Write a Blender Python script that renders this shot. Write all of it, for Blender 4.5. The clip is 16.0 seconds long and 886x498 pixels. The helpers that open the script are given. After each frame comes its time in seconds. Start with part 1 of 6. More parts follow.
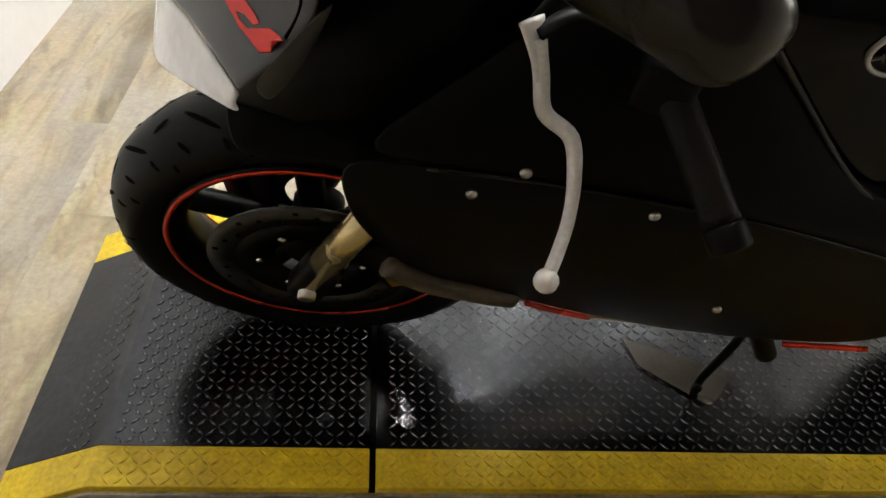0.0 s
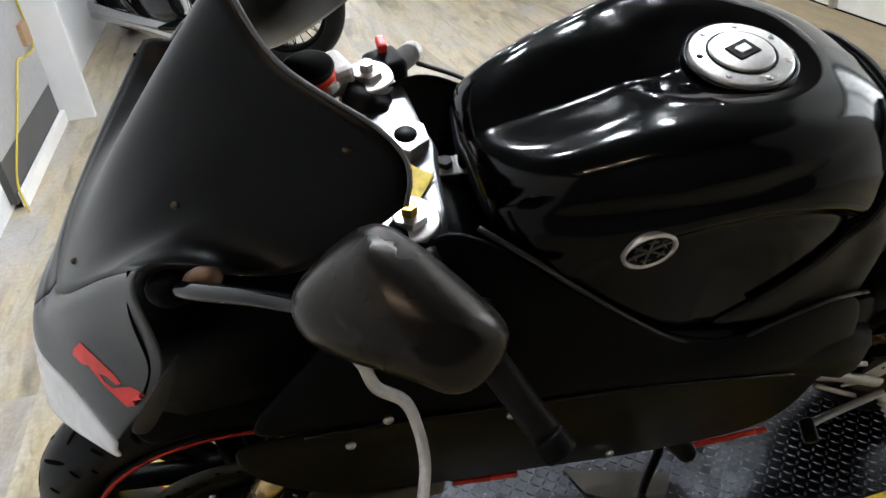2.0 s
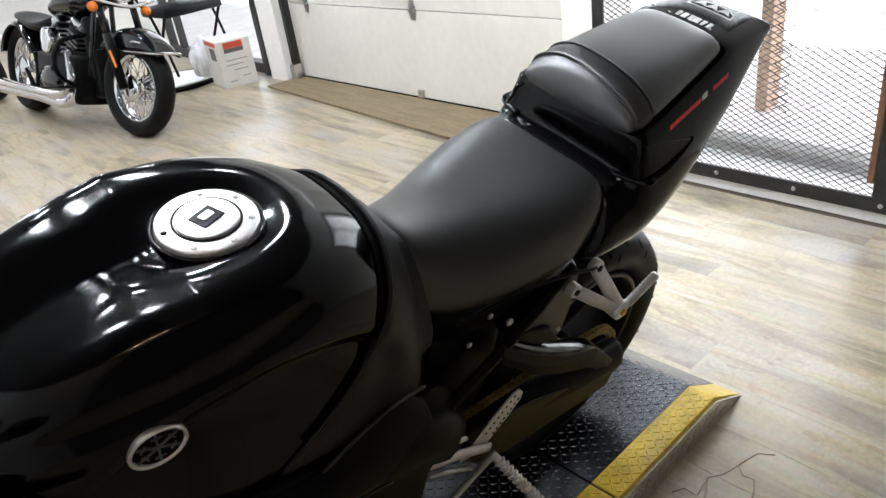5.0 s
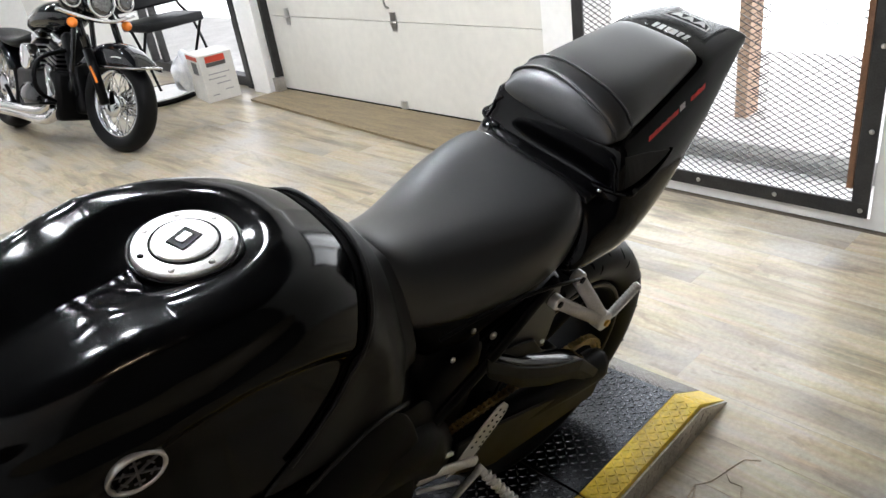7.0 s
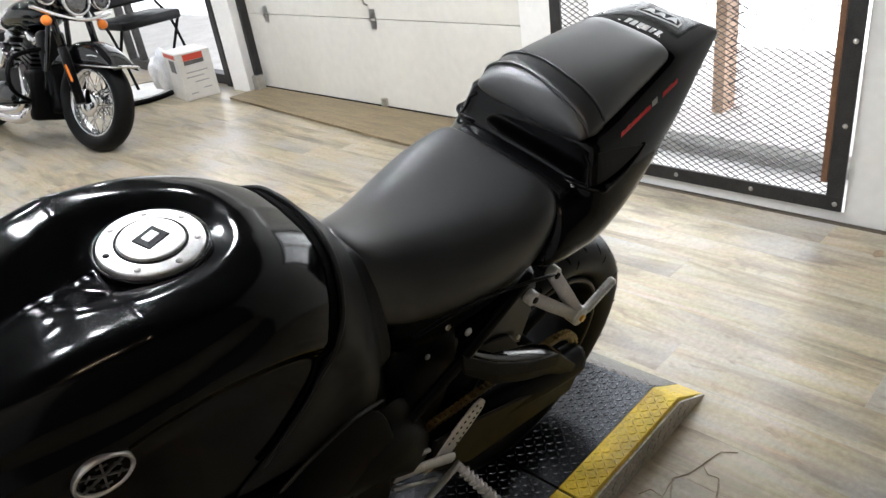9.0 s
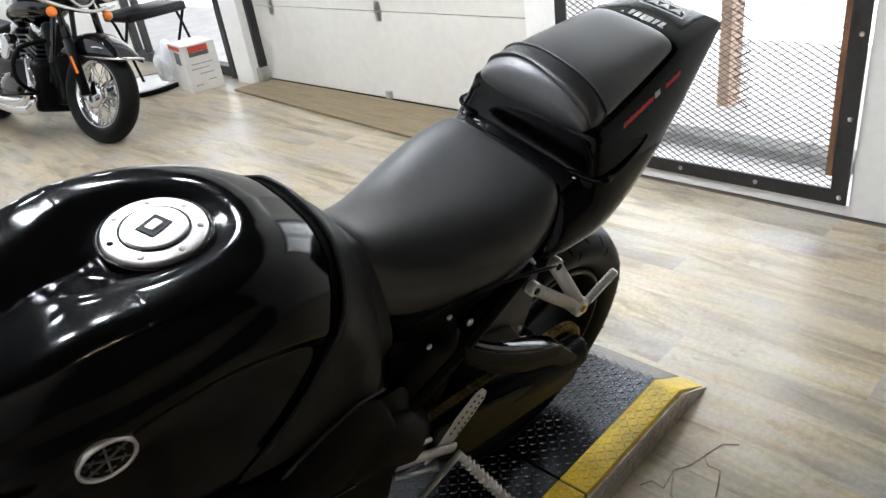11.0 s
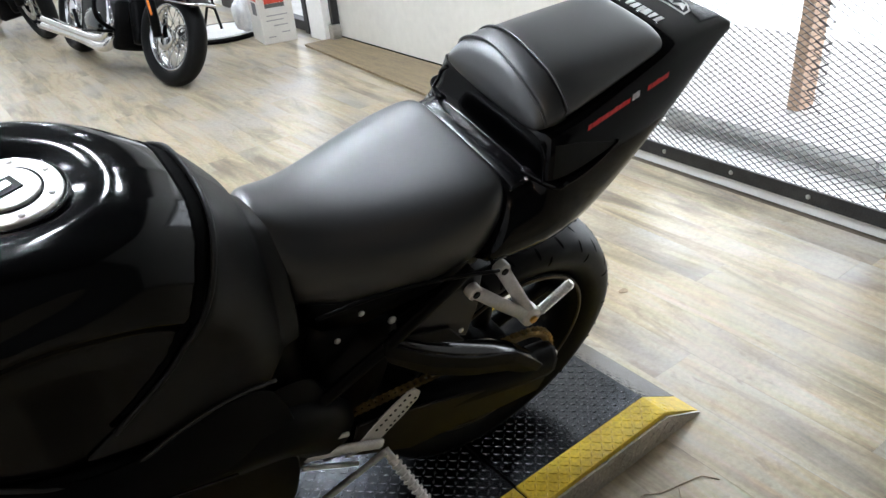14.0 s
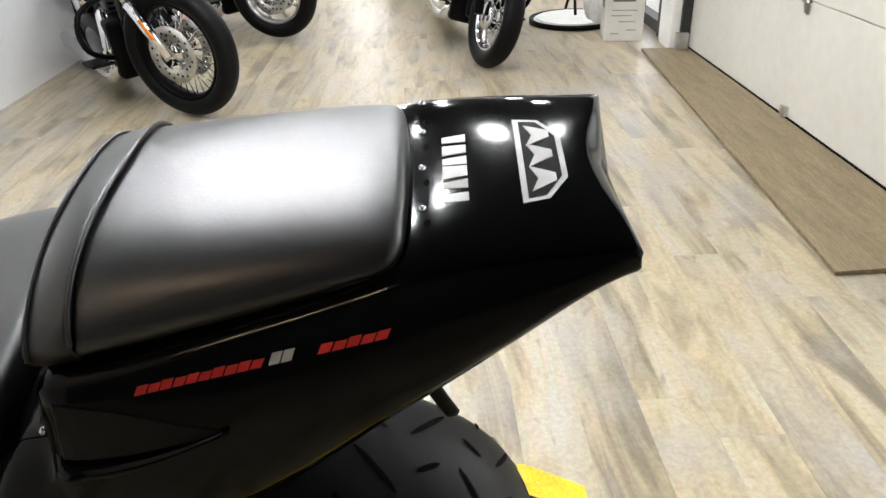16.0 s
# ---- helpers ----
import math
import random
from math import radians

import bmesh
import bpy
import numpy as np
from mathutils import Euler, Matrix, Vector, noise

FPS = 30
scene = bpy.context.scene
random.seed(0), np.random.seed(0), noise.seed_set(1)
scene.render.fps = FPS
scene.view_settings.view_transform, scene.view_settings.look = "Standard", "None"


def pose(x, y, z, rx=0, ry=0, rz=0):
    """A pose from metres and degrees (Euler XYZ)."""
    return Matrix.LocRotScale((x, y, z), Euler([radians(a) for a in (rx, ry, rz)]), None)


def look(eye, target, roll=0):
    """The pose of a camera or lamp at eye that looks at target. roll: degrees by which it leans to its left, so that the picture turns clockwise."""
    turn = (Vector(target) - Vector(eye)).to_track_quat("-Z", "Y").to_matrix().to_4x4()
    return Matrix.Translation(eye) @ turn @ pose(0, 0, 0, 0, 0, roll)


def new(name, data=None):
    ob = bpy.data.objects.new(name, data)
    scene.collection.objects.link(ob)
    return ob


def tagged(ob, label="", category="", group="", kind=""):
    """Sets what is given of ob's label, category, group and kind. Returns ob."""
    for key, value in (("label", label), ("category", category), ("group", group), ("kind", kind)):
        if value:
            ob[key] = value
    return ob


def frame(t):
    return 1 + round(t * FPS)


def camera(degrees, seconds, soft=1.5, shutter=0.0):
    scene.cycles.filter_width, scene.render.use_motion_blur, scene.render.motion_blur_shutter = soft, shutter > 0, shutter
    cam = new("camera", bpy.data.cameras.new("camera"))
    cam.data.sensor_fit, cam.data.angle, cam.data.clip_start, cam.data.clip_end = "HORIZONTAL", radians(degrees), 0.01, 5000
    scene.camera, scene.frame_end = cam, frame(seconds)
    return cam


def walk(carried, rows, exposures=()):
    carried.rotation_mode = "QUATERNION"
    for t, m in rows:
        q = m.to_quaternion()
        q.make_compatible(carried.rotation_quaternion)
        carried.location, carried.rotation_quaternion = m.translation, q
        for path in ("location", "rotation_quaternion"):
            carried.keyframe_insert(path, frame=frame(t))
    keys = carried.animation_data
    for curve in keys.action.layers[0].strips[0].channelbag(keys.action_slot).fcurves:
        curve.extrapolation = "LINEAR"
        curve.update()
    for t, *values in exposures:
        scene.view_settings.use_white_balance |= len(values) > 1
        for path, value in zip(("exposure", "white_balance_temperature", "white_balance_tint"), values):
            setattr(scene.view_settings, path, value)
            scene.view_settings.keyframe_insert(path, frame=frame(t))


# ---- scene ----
cam = camera(62.8, 16.0)
PATH = [
    (0, (0.116, -0.83, 1.091), (0.321, 0.645, -0.244), 8.7),
    (0.5, (0.07, -0.843, 1.099), (0.118, 0.644, -0.237), 7.8),
    (1, (0.085, -0.846, 1.175), (0.068, 0.725, -0.063), 0.1),
    (1.5, (0.14, -0.846, 1.219), (0.334, 0.794, 0.091), -1.2),
    (2, (0.211, -0.843, 1.26), (0.556, 0.798, 0.17), -5.2),
    (2.5, (0.26, -0.849, 1.272), (0.803, 0.768, 0.228), -6.5),
    (3, (0.297, -0.854, 1.268), (0.979, 0.714, 0.231), -6.2),
    (3.5, (0.339, -0.863, 1.27), (1.149, 0.662, 0.261), -7.3),
    (4, (0.384, -0.883, 1.275), (1.343, 0.557, 0.272), -8.8),
    (4.5, (0.4, -0.89, 1.286), (1.464, 0.516, 0.341), -8.2),
    (5, (0.412, -0.896, 1.289), (1.528, 0.481, 0.362), -8.2),
    (5.2, (0.417, -0.896, 1.29), (1.554, 0.468, 0.37), -8.3),
    (7.3, (0.421, -0.9, 1.295), (1.574, 0.458, 0.386), -8.6),
    (7.5, (0.417, -0.903, 1.293), (1.568, 0.454, 0.379), -8.2),
    (8, (0.425, -0.908, 1.293), (1.597, 0.428, 0.377), -8.3),
    (8.5, (0.434, -0.909, 1.293), (1.616, 0.413, 0.369), -8.7),
    (9, (0.431, -0.908, 1.292), (1.611, 0.418, 0.37), -8.6),
    (11.5, (0.428, -0.921, 1.29), (1.583, 0.414, 0.35), -8.9),
    (12, (0.424, -0.936, 1.29), (1.562, 0.425, 0.365), -10.1),
    (12.5, (0.417, -0.955, 1.291), (1.61, 0.381, 0.401), -9.8),
    (13, (0.402, -0.965, 1.295), (1.65, 0.336, 0.429), -10.6),
    (13.5, (0.463, -0.957, 1.292), (1.641, 0.379, 0.382), -9.4),
    (14, (0.634, -0.992, 1.266), (1.608, 0.45, 0.281), -5.3),
    (14.5, (0.854, -0.933, 1.228), (1.802, 0.527, 0.244), -5.0),
    (15, (1.118, -0.815, 1.216), (1.954, 0.746, 0.287), -4.5),
    (15.5, (1.369, -0.82, 1.229), (1.686, 0.917, 0.29), -3.8),
    (16, (1.547, -0.702, 1.201), (1.572, 1.05, 0.236), -2.4),
]
walk(cam, [(t, look(eye, target, roll)) for t, eye, target, roll in PATH], [(0, -.2, 7250, 11), (.5, -.03, 6700, 11), (1, -.3, 6500, 11), (2, -.2, 6250, 10), (3.5, -.14, 6250, 11), (8.5, -.3, 6350, 12), (14, -.2, 6050, 10), (15.5, -.25, 6600, 11), (16, -.2, 6600, 11)])

# ---- world and lights ----
world = bpy.data.worlds.new("world")
scene.world = world
world.use_nodes = True
wn = world.node_tree
sky = wn.nodes.new("ShaderNodeTexSky")
sky.sky_type = "NISHITA"
sky.sun_disc = False
sky.sun_elevation, sky.sun_rotation = radians(40), radians(60)
wn.links.new(sky.outputs[0], wn.nodes["Background"].inputs[0])
wn.nodes["Background"].inputs[1].default_value = 0.12
sun = new("sun", bpy.data.lights.new("sun", "SUN"))
sun.data.energy, sun.data.angle, sun.data.color = 1.5, radians(8), (1.0, 0.96, 0.9)
sun.matrix_world = look((8, 4, 7), (0, 0, 0))


def window_light(eye, target, sx, sy, power, colour=(1, 1, 1)):
    lamp = new("window_light", bpy.data.lights.new("window_light", "AREA"))
    lamp.data.shape, lamp.data.size, lamp.data.size_y, lamp.data.energy, lamp.data.color = "RECTANGLE", sx, sy, power, colour
    lamp.matrix_world = look(eye, target)
    return lamp


window_light((3.06, 0.4, 1.1), (0, 0.3, 0.8), 1.1, 1.9, 22, (0.90, 0.98, 1.0))
window_light((3.2, 5.0, 1.1), (0, 4.6, 0.7), 1.2, 1.9, 6, (0.92, 0.98, 1.0))

# ---- materials ----


def mat(name, colour, rough=0.5, metal=0.0, vary=0.15, scale=8.0, bump=0.0, bump_scale=80.0, coat=0.0, coat_rough=0.04, vary2=None, rough_vary=0.08, random=0.0, stretch=(1, 1, 1), spec=0.5):
    """A surface with variation of colour at two scales, of gloss, and a fine relief."""
    m = bpy.data.materials.new(name)
    m.use_nodes = True
    nt = m.node_tree
    b = nt.nodes["Principled BSDF"]
    b.inputs["Metallic"].default_value = metal
    b.inputs["Coat Weight"].default_value = coat
    b.inputs["Coat Roughness"].default_value = coat_rough
    b.inputs["Specular IOR Level"].default_value = spec
    tc = nt.nodes.new("ShaderNodeTexCoord")
    mp = nt.nodes.new("ShaderNodeMapping")
    mp.inputs["Scale"].default_value = stretch
    nt.links.new(tc.outputs["Object"], mp.inputs[0])
    n1 = nt.nodes.new("ShaderNodeTexNoise")
    n1.inputs["Scale"].default_value, n1.inputs["Detail"].default_value = scale, 6
    n2 = nt.nodes.new("ShaderNodeTexNoise")
    n2.inputs["Scale"].default_value, n2.inputs["Detail"].default_value = scale * 9, 4
    nt.links.new(mp.outputs[0], n1.inputs[0])
    nt.links.new(mp.outputs[0], n2.inputs[0])
    add = nt.nodes.new("ShaderNodeMath")
    add.operation = "ADD"
    nt.links.new(n1.outputs[0], add.inputs[0])
    nt.links.new(n2.outputs[0], add.inputs[1])
    ramp = nt.nodes.new("ShaderNodeMapRange")
    ramp.inputs["From Min"].default_value, ramp.inputs["From Max"].default_value = 0.7, 1.3
    nt.links.new(add.outputs[0], ramp.inputs[0])
    mix = nt.nodes.new("ShaderNodeMix")
    mix.data_type = "RGBA"
    second = vary2 or tuple(c * (1 - vary) for c in colour)
    first = tuple(min(1, c * (1 + vary)) for c in colour)
    mix.inputs[6].default_value = (*second, 1)
    mix.inputs[7].default_value = (*first, 1)
    nt.links.new(ramp.outputs[0], mix.inputs[0])
    col = mix.outputs[2]
    if random:
        info = nt.nodes.new("ShaderNodeObjectInfo")
        mr = nt.nodes.new("ShaderNodeMapRange")
        mr.inputs["To Min"].default_value, mr.inputs["To Max"].default_value = 1 - random, 1 + random
        nt.links.new(info.outputs["Random"], mr.inputs[0])
        hsv = nt.nodes.new("ShaderNodeHueSaturation")
        nt.links.new(col, hsv.inputs["Color"])
        nt.links.new(mr.outputs[0], hsv.inputs["Value"])
        col = hsv.outputs[0]
    nt.links.new(col, b.inputs["Base Color"])
    rr = nt.nodes.new("ShaderNodeMapRange")
    rr.inputs["To Min"].default_value, rr.inputs["To Max"].default_value = max(0.02, rough - rough_vary), min(1, rough + rough_vary)
    nt.links.new(n1.outputs[0], rr.inputs[0])
    nt.links.new(rr.outputs[0], b.inputs["Roughness"])
    if bump:
        n3 = nt.nodes.new("ShaderNodeTexNoise")
        n3.inputs["Scale"].default_value, n3.inputs["Detail"].default_value = bump_scale, 3
        nt.links.new(mp.outputs[0], n3.inputs[0])
        bp = nt.nodes.new("ShaderNodeBump")
        bp.inputs["Strength"].default_value, bp.inputs["Distance"].default_value = bump, 0.002
        nt.links.new(n3.outputs[0], bp.inputs["Height"])
        nt.links.new(bp.outputs[0], b.inputs["Normal"])
    return m


def glow(name, colour, strength):
    m = bpy.data.materials.new(name)
    m.use_nodes = True
    b = m.node_tree.nodes["Principled BSDF"]
    b.inputs["Base Color"].default_value = (*colour, 1)
    b.inputs["Emission Color"].default_value = (*colour, 1)
    b.inputs["Emission Strength"].default_value = strength
    return m


GLOSS = mat("gloss_black_paint", (0.0010, 0.0010, 0.0012), 0.11, spec=0.19, rough_vary=0.04, vary=0.3, scale=5)
SATIN = mat("satin_black_plastic", (0.0014, 0.0014, 0.0016), 0.42, spec=0.06, vary=0.3, scale=12, bump=0.12, bump_scale=900)
COVER = mat("brushed_black_vinyl", (0.0045, 0.0043, 0.0042), 0.44, spec=0.22, vary=0.4, scale=10, bump=0.15, bump_scale=500)
COWL = mat("satin_charcoal_paint", (0.036, 0.037, 0.039), 0.36, vary=0.12, scale=10, bump=0.06, bump_scale=1200)
SCREEN = mat("matte_black_wrap", (0.0012, 0.0012, 0.0014), 0.33, spec=0.16, vary=0.3, scale=8, bump=0.04, bump_scale=700)
SEAT = mat("seat_vinyl", (0.003, 0.003, 0.0033), 0.37, spec=1.0, vary=0.3, scale=14, bump=0.05, bump_scale=420, rough_vary=0.04)
RUBBER = mat("tyre_rubber", (0.0035, 0.0035, 0.0038), 0.46, spec=0.12, vary=0.25, scale=16, bump=0.06, bump_scale=420)
GROOVE = mat("tyre_groove", (0.0008, 0.0008, 0.0008), 0.9, spec=0.05)
DARK = mat("dark_metal", (0.0012, 0.0012, 0.0014), 0.42, metal=0.0, spec=0.09, vary=0.4, scale=18)
STEEL = mat("brushed_steel", (0.55, 0.54, 0.52), 0.32, metal=1.0, vary=0.2, scale=22, bump=0.1)
ALU = mat("cast_aluminium", (0.58, 0.565, 0.54), 0.38, metal=0.35, vary=0.14, scale=26, bump=0.15, bump_scale=300)
CAPMETAL = mat("machined_aluminium", (0.72, 0.71, 0.69), 0.34, metal=0.9, vary=0.12, scale=30, bump=0.1, bump_scale=500)
CHROME = mat("chrome", (0.75, 0.75, 0.76), 0.07, metal=1.0, vary=0.08, rough_vary=0.03)
GOLD = mat("gold_anodised", (0.52, 0.30, 0.06), 0.32, metal=0.9, vary=0.3, scale=24)
CHAIN = mat("gold_chain_links", (0.30, 0.21, 0.08), 0.45, metal=0.8, vary=0.5, scale=60)
RED = mat("red_decal", (0.72, 0.03, 0.025), 0.4, vary=0.15)
REDMETAL = mat("red_anodised", (0.55, 0.035, 0.015), 0.28, metal=0.6, vary=0.2)
WHITE_DECAL = mat("white_decal", (0.52, 0.52, 0.51), 0.45, vary=0.12)
LAMP_GLASS = mat("headlight_lens", (0.70, 0.71, 0.73), 0.16, vary=0.10, coat=0.6)
YELLOW = mat("yellow_paint", (0.72, 0.52, 0.018), 0.42, vary=0.18, scale=14, vary2=(0.52, 0.35, 0.015), bump=0.25, bump_scale=60)
PLATE = mat("dark_painted_tread_plate", (0.054, 0.056, 0.061), 0.22, metal=1.0, vary=0.22, scale=9, bump=0.12, bump_scale=120, rough_vary=0.04)
# treads coloured brighter than the plate to bring out their highlights
TREAD = mat("bright_tread_tops", (0.16, 0.16, 0.168), 0.22, metal=1.0, vary=0.35, scale=30)
BARE = mat("bare_tread_plate", (0.42, 0.39, 0.34), 0.42, metal=0.7, vary=0.35, scale=16, bump=0.2)
WALL = mat("white_wall_paint", (0.84, 0.83, 0.80), 0.6, vary=0.04, scale=3, bump=0.15, bump_scale=40)
WALL_OLD = mat("scuffed_white_panel", (0.74, 0.745, 0.755), 0.5, vary=0.025, scale=2.5, bump=0.05, bump_scale=30)
DOOR = mat("cream_garage_door_paint", (0.70, 0.68, 0.62), 0.45, vary=0.05, scale=2, bump=0.12, bump_scale=220)
PLY = mat("plywood", (0.23, 0.175, 0.10), 0.5, vary=0.25, scale=4, vary2=(0.13, 0.095, 0.05), stretch=(8, 0.8, 1), bump=0.15)
IRON = mat("black_iron", (0.035, 0.034, 0.034), 0.5, metal=0.5, vary=0.4, scale=20, bump=0.3)
RUST = mat("rusty_iron", (0.16, 0.075, 0.035), 0.7, vary=0.4, scale=25, bump=0.4)
CARD = mat("white_cardboard", (0.66, 0.64, 0.60), 0.7, vary=0.08, scale=9)
CARD_RED = mat("red_print", (0.55, 0.06, 0.03), 0.6)
INK = mat("dark_grey_print", (0.10, 0.10, 0.10), 0.6)
PALE_INK = mat("pale_grey_print", (0.32, 0.32, 0.32), 0.6)
ORANGE = mat("orange_lens", (0.80, 0.20, 0.02), 0.25, coat=0.5)
BLACKPAINT = mat("black_enamel", (0.002, 0.002, 0.0025), 0.12, spec=0.4, coat=0.3, vary=0.3)
LEATHER = mat("black_leather", (0.004, 0.004, 0.0045), 0.42, spec=0.15, vary=0.3, scale=30, bump=0.3, bump_scale=300)
CORD = mat("yellow_cord", (0.55, 0.42, 0.03), 0.5)
# dark grey of the cabinet's painted shade and of the unseen south wall
SHADE_GREY = mat("grey_laminate", (0.07, 0.07, 0.07), 0.5, vary=0.10, scale=3)
PLASTIC_BAG = mat("white_plastic_sheet", (0.84, 0.87, 0.93), 0.25, vary=0.25, scale=14, bump=.5, bump_scale=30)
TUBE_GLOW = glow("lamp_diffuser", (0.94, 0.975, 1.0), 500.0)
WARM_GLOW = glow("warm_lamp_lens", (1.0, 0.74, 0.50), 190.0)

OUTSIDE = glow("bright_daylight", (1.0, 1.0, 1.0), 4.5)
EAST_DAYLIGHT = glow("hazy_daylight", (1.0, 1.0, 1.0), 1.7)
FAR_DAYLIGHT = glow("soft_daylight", (1.0, 1.0, 1.0), 2.0)
# ceiling is out of view; its dark grey keeps reflections in black parts low
CEILING = mat("dimmed_ceiling", (0.07, 0.07, 0.07), 0.8, vary=0.15, scale=3)

# vinyl floor: streaky weathered-oak print, each board with its own tone
FLOOR = bpy.data.materials.new("weathered_oak_vinyl")
FLOOR.use_nodes = True
_nt = FLOOR.node_tree
_b = _nt.nodes["Principled BSDF"]
_tc = _nt.nodes.new("ShaderNodeTexCoord")
_info = _nt.nodes.new("ShaderNodeObjectInfo")
_off = _nt.nodes.new("ShaderNodeVectorMath")
_off.operation = "ADD"
_sc = _nt.nodes.new("ShaderNodeVectorMath")
_sc.operation = "SCALE"
_sc.inputs[0].default_value = (37.0, 91.0, 53.0)
_nt.links.new(_info.outputs["Random"], _sc.inputs["Scale"])
_nt.links.new(_tc.outputs["Object"], _off.inputs[0])
_nt.links.new(_sc.outputs[0], _off.inputs[1])
_mp = _nt.nodes.new("ShaderNodeMapping")
_mp.inputs["Scale"].default_value = (6.0, 0.9, 1.0)
_nt.links.new(_off.outputs[0], _mp.inputs[0])
_n1 = _nt.nodes.new("ShaderNodeTexNoise")
_n1.inputs["Scale"].default_value, _n1.inputs["Detail"].default_value, _n1.inputs["Roughness"].default_value, _n1.inputs["Distortion"].default_value = 1.5, 9, 0.64, 0.7
_nt.links.new(_mp.outputs[0], _n1.inputs[0])
_cr = _nt.nodes.new("ShaderNodeValToRGB")
_cr.color_ramp.elements[0].position, _cr.color_ramp.elements[0].color = 0.35, (0.205, 0.17, 0.12, 1)
_cr.color_ramp.elements[1].position, _cr.color_ramp.elements[1].color = 0.68, (0.53, 0.485, 0.405, 1)
_e = _cr.color_ramp.elements.new(0.52)
_e.color = (0.475, 0.395, 0.255, 1)
_nt.links.new(_n1.outputs[0], _cr.inputs[0])
_mp2 = _nt.nodes.new("ShaderNodeMapping")
_mp2.inputs["Scale"].default_value = (26.0, 2.2, 1.0)
_nt.links.new(_off.outputs[0], _mp2.inputs[0])
_n2 = _nt.nodes.new("ShaderNodeTexNoise")
_n2.inputs["Scale"].default_value, _n2.inputs["Detail"].default_value = 2.0, 5
_nt.links.new(_mp2.outputs[0], _n2.inputs[0])
_mx = _nt.nodes.new("ShaderNodeMix")
_mx.data_type, _mx.blend_type = "RGBA", "MULTIPLY"
_mx.inputs[0].default_value = 0.25
_nt.links.new(_cr.outputs[0], _mx.inputs[6])
_nt.links.new(_n2.outputs["Color"], _mx.inputs[7])
_g2 = _nt.nodes.new("ShaderNodeMapRange")
_g2.inputs["To Min"].default_value, _g2.inputs["To Max"].default_value = 0.955, 1.05
_nt.links.new(_info.outputs["Random"], _g2.inputs[0])
_hs = _nt.nodes.new("ShaderNodeHueSaturation")
_nt.links.new(_mx.outputs[2], _hs.inputs["Color"])
_nt.links.new(_g2.outputs[0], _hs.inputs["Value"])
_n3 = _nt.nodes.new("ShaderNodeTexNoise")
_n3.inputs["Scale"].default_value, _n3.inputs["Detail"].default_value = 2.3, 3
_nt.links.new(_off.outputs[0], _n3.inputs[0])
_g3 = _nt.nodes.new("ShaderNodeMapRange")
_g3.inputs["From Min"].default_value, _g3.inputs["From Max"].default_value = 0.47, 0.75
_nt.links.new(_n3.outputs[0], _g3.inputs[0])
_m3 = _nt.nodes.new("ShaderNodeMix")
_m3.data_type = "RGBA"
_m3.inputs[7].default_value = (0.36, 0.342, 0.32, 1)
_nt.links.new(_g3.outputs[0], _m3.inputs[0])
_nt.links.new(_hs.outputs[0], _m3.inputs[6])
_n4 = _nt.nodes.new("ShaderNodeTexNoise")
_n4.inputs["Scale"].default_value, _n4.inputs["Detail"].default_value, _n4.inputs["Distortion"].default_value = 9.0, 4, 1.5
_mp4 = _nt.nodes.new("ShaderNodeMapping")
_mp4.inputs["Scale"].default_value = (1.6, 0.7, 1.0)
_nt.links.new(_off.outputs[0], _mp4.inputs[0])
_nt.links.new(_mp4.outputs[0], _n4.inputs[0])
_g4 = _nt.nodes.new("ShaderNodeMapRange")
_g4.inputs["From Min"].default_value, _g4.inputs["From Max"].default_value, _g4.inputs["To Max"].default_value = 0.60, 0.72, 0.55
_nt.links.new(_n4.outputs[0], _g4.inputs[0])
_m4 = _nt.nodes.new("ShaderNodeMix")
_m4.data_type = "RGBA"
_m4.inputs[7].default_value = (0.21, 0.17, 0.125, 1)
_nt.links.new(_g4.outputs[0], _m4.inputs[0])
_nt.links.new(_m3.outputs[2], _m4.inputs[6])
_n5 = _nt.nodes.new("ShaderNodeTexNoise")
_n5.inputs["Scale"].default_value, _n5.inputs["Detail"].default_value, _n5.inputs["Roughness"].default_value = 70.0, 6, 0.7
_nt.links.new(_off.outputs[0], _n5.inputs[0])
_g5 = _nt.nodes.new("ShaderNodeMapRange")
_g5.inputs["From Min"].default_value, _g5.inputs["From Max"].default_value, _g5.inputs["To Min"].default_value, _g5.inputs["To Max"].default_value = 0.3, 0.7, 0.82, 1.14
_nt.links.new(_n5.outputs[0], _g5.inputs[0])
_h5 = _nt.nodes.new("ShaderNodeHueSaturation")
_nt.links.new(_m4.outputs[2], _h5.inputs["Color"])
_nt.links.new(_g5.outputs[0], _h5.inputs["Value"])
_nt.links.new(_h5.outputs[0], _b.inputs["Base Color"])
_rr = _nt.nodes.new("ShaderNodeMapRange")
_rr.inputs["To Min"].default_value, _rr.inputs["To Max"].default_value = 0.26, 0.38
_nt.links.new(_n2.outputs[0], _rr.inputs[0])
_nt.links.new(_rr.outputs[0], _b.inputs["Roughness"])
_bp = _nt.nodes.new("ShaderNodeBump")
_bp.inputs["Strength"].default_value, _bp.inputs["Distance"].default_value = 0.15, 0.001
_nt.links.new(_n2.outputs[0], _bp.inputs["Height"])
_nt.links.new(_bp.outputs[0], _b.inputs["Normal"])

# ---- mesh helpers ----


def obj(name, bm, material, smooth=True):
    me = bpy.data.meshes.new(name)
    bmesh.ops.recalc_face_normals(bm, faces=bm.faces)
    bm.to_mesh(me)
    bm.free()
    if smooth:
        me.polygons.foreach_set("use_smooth", [True] * len(me.polygons))
    me.materials.append(material)
    return new(name, me)


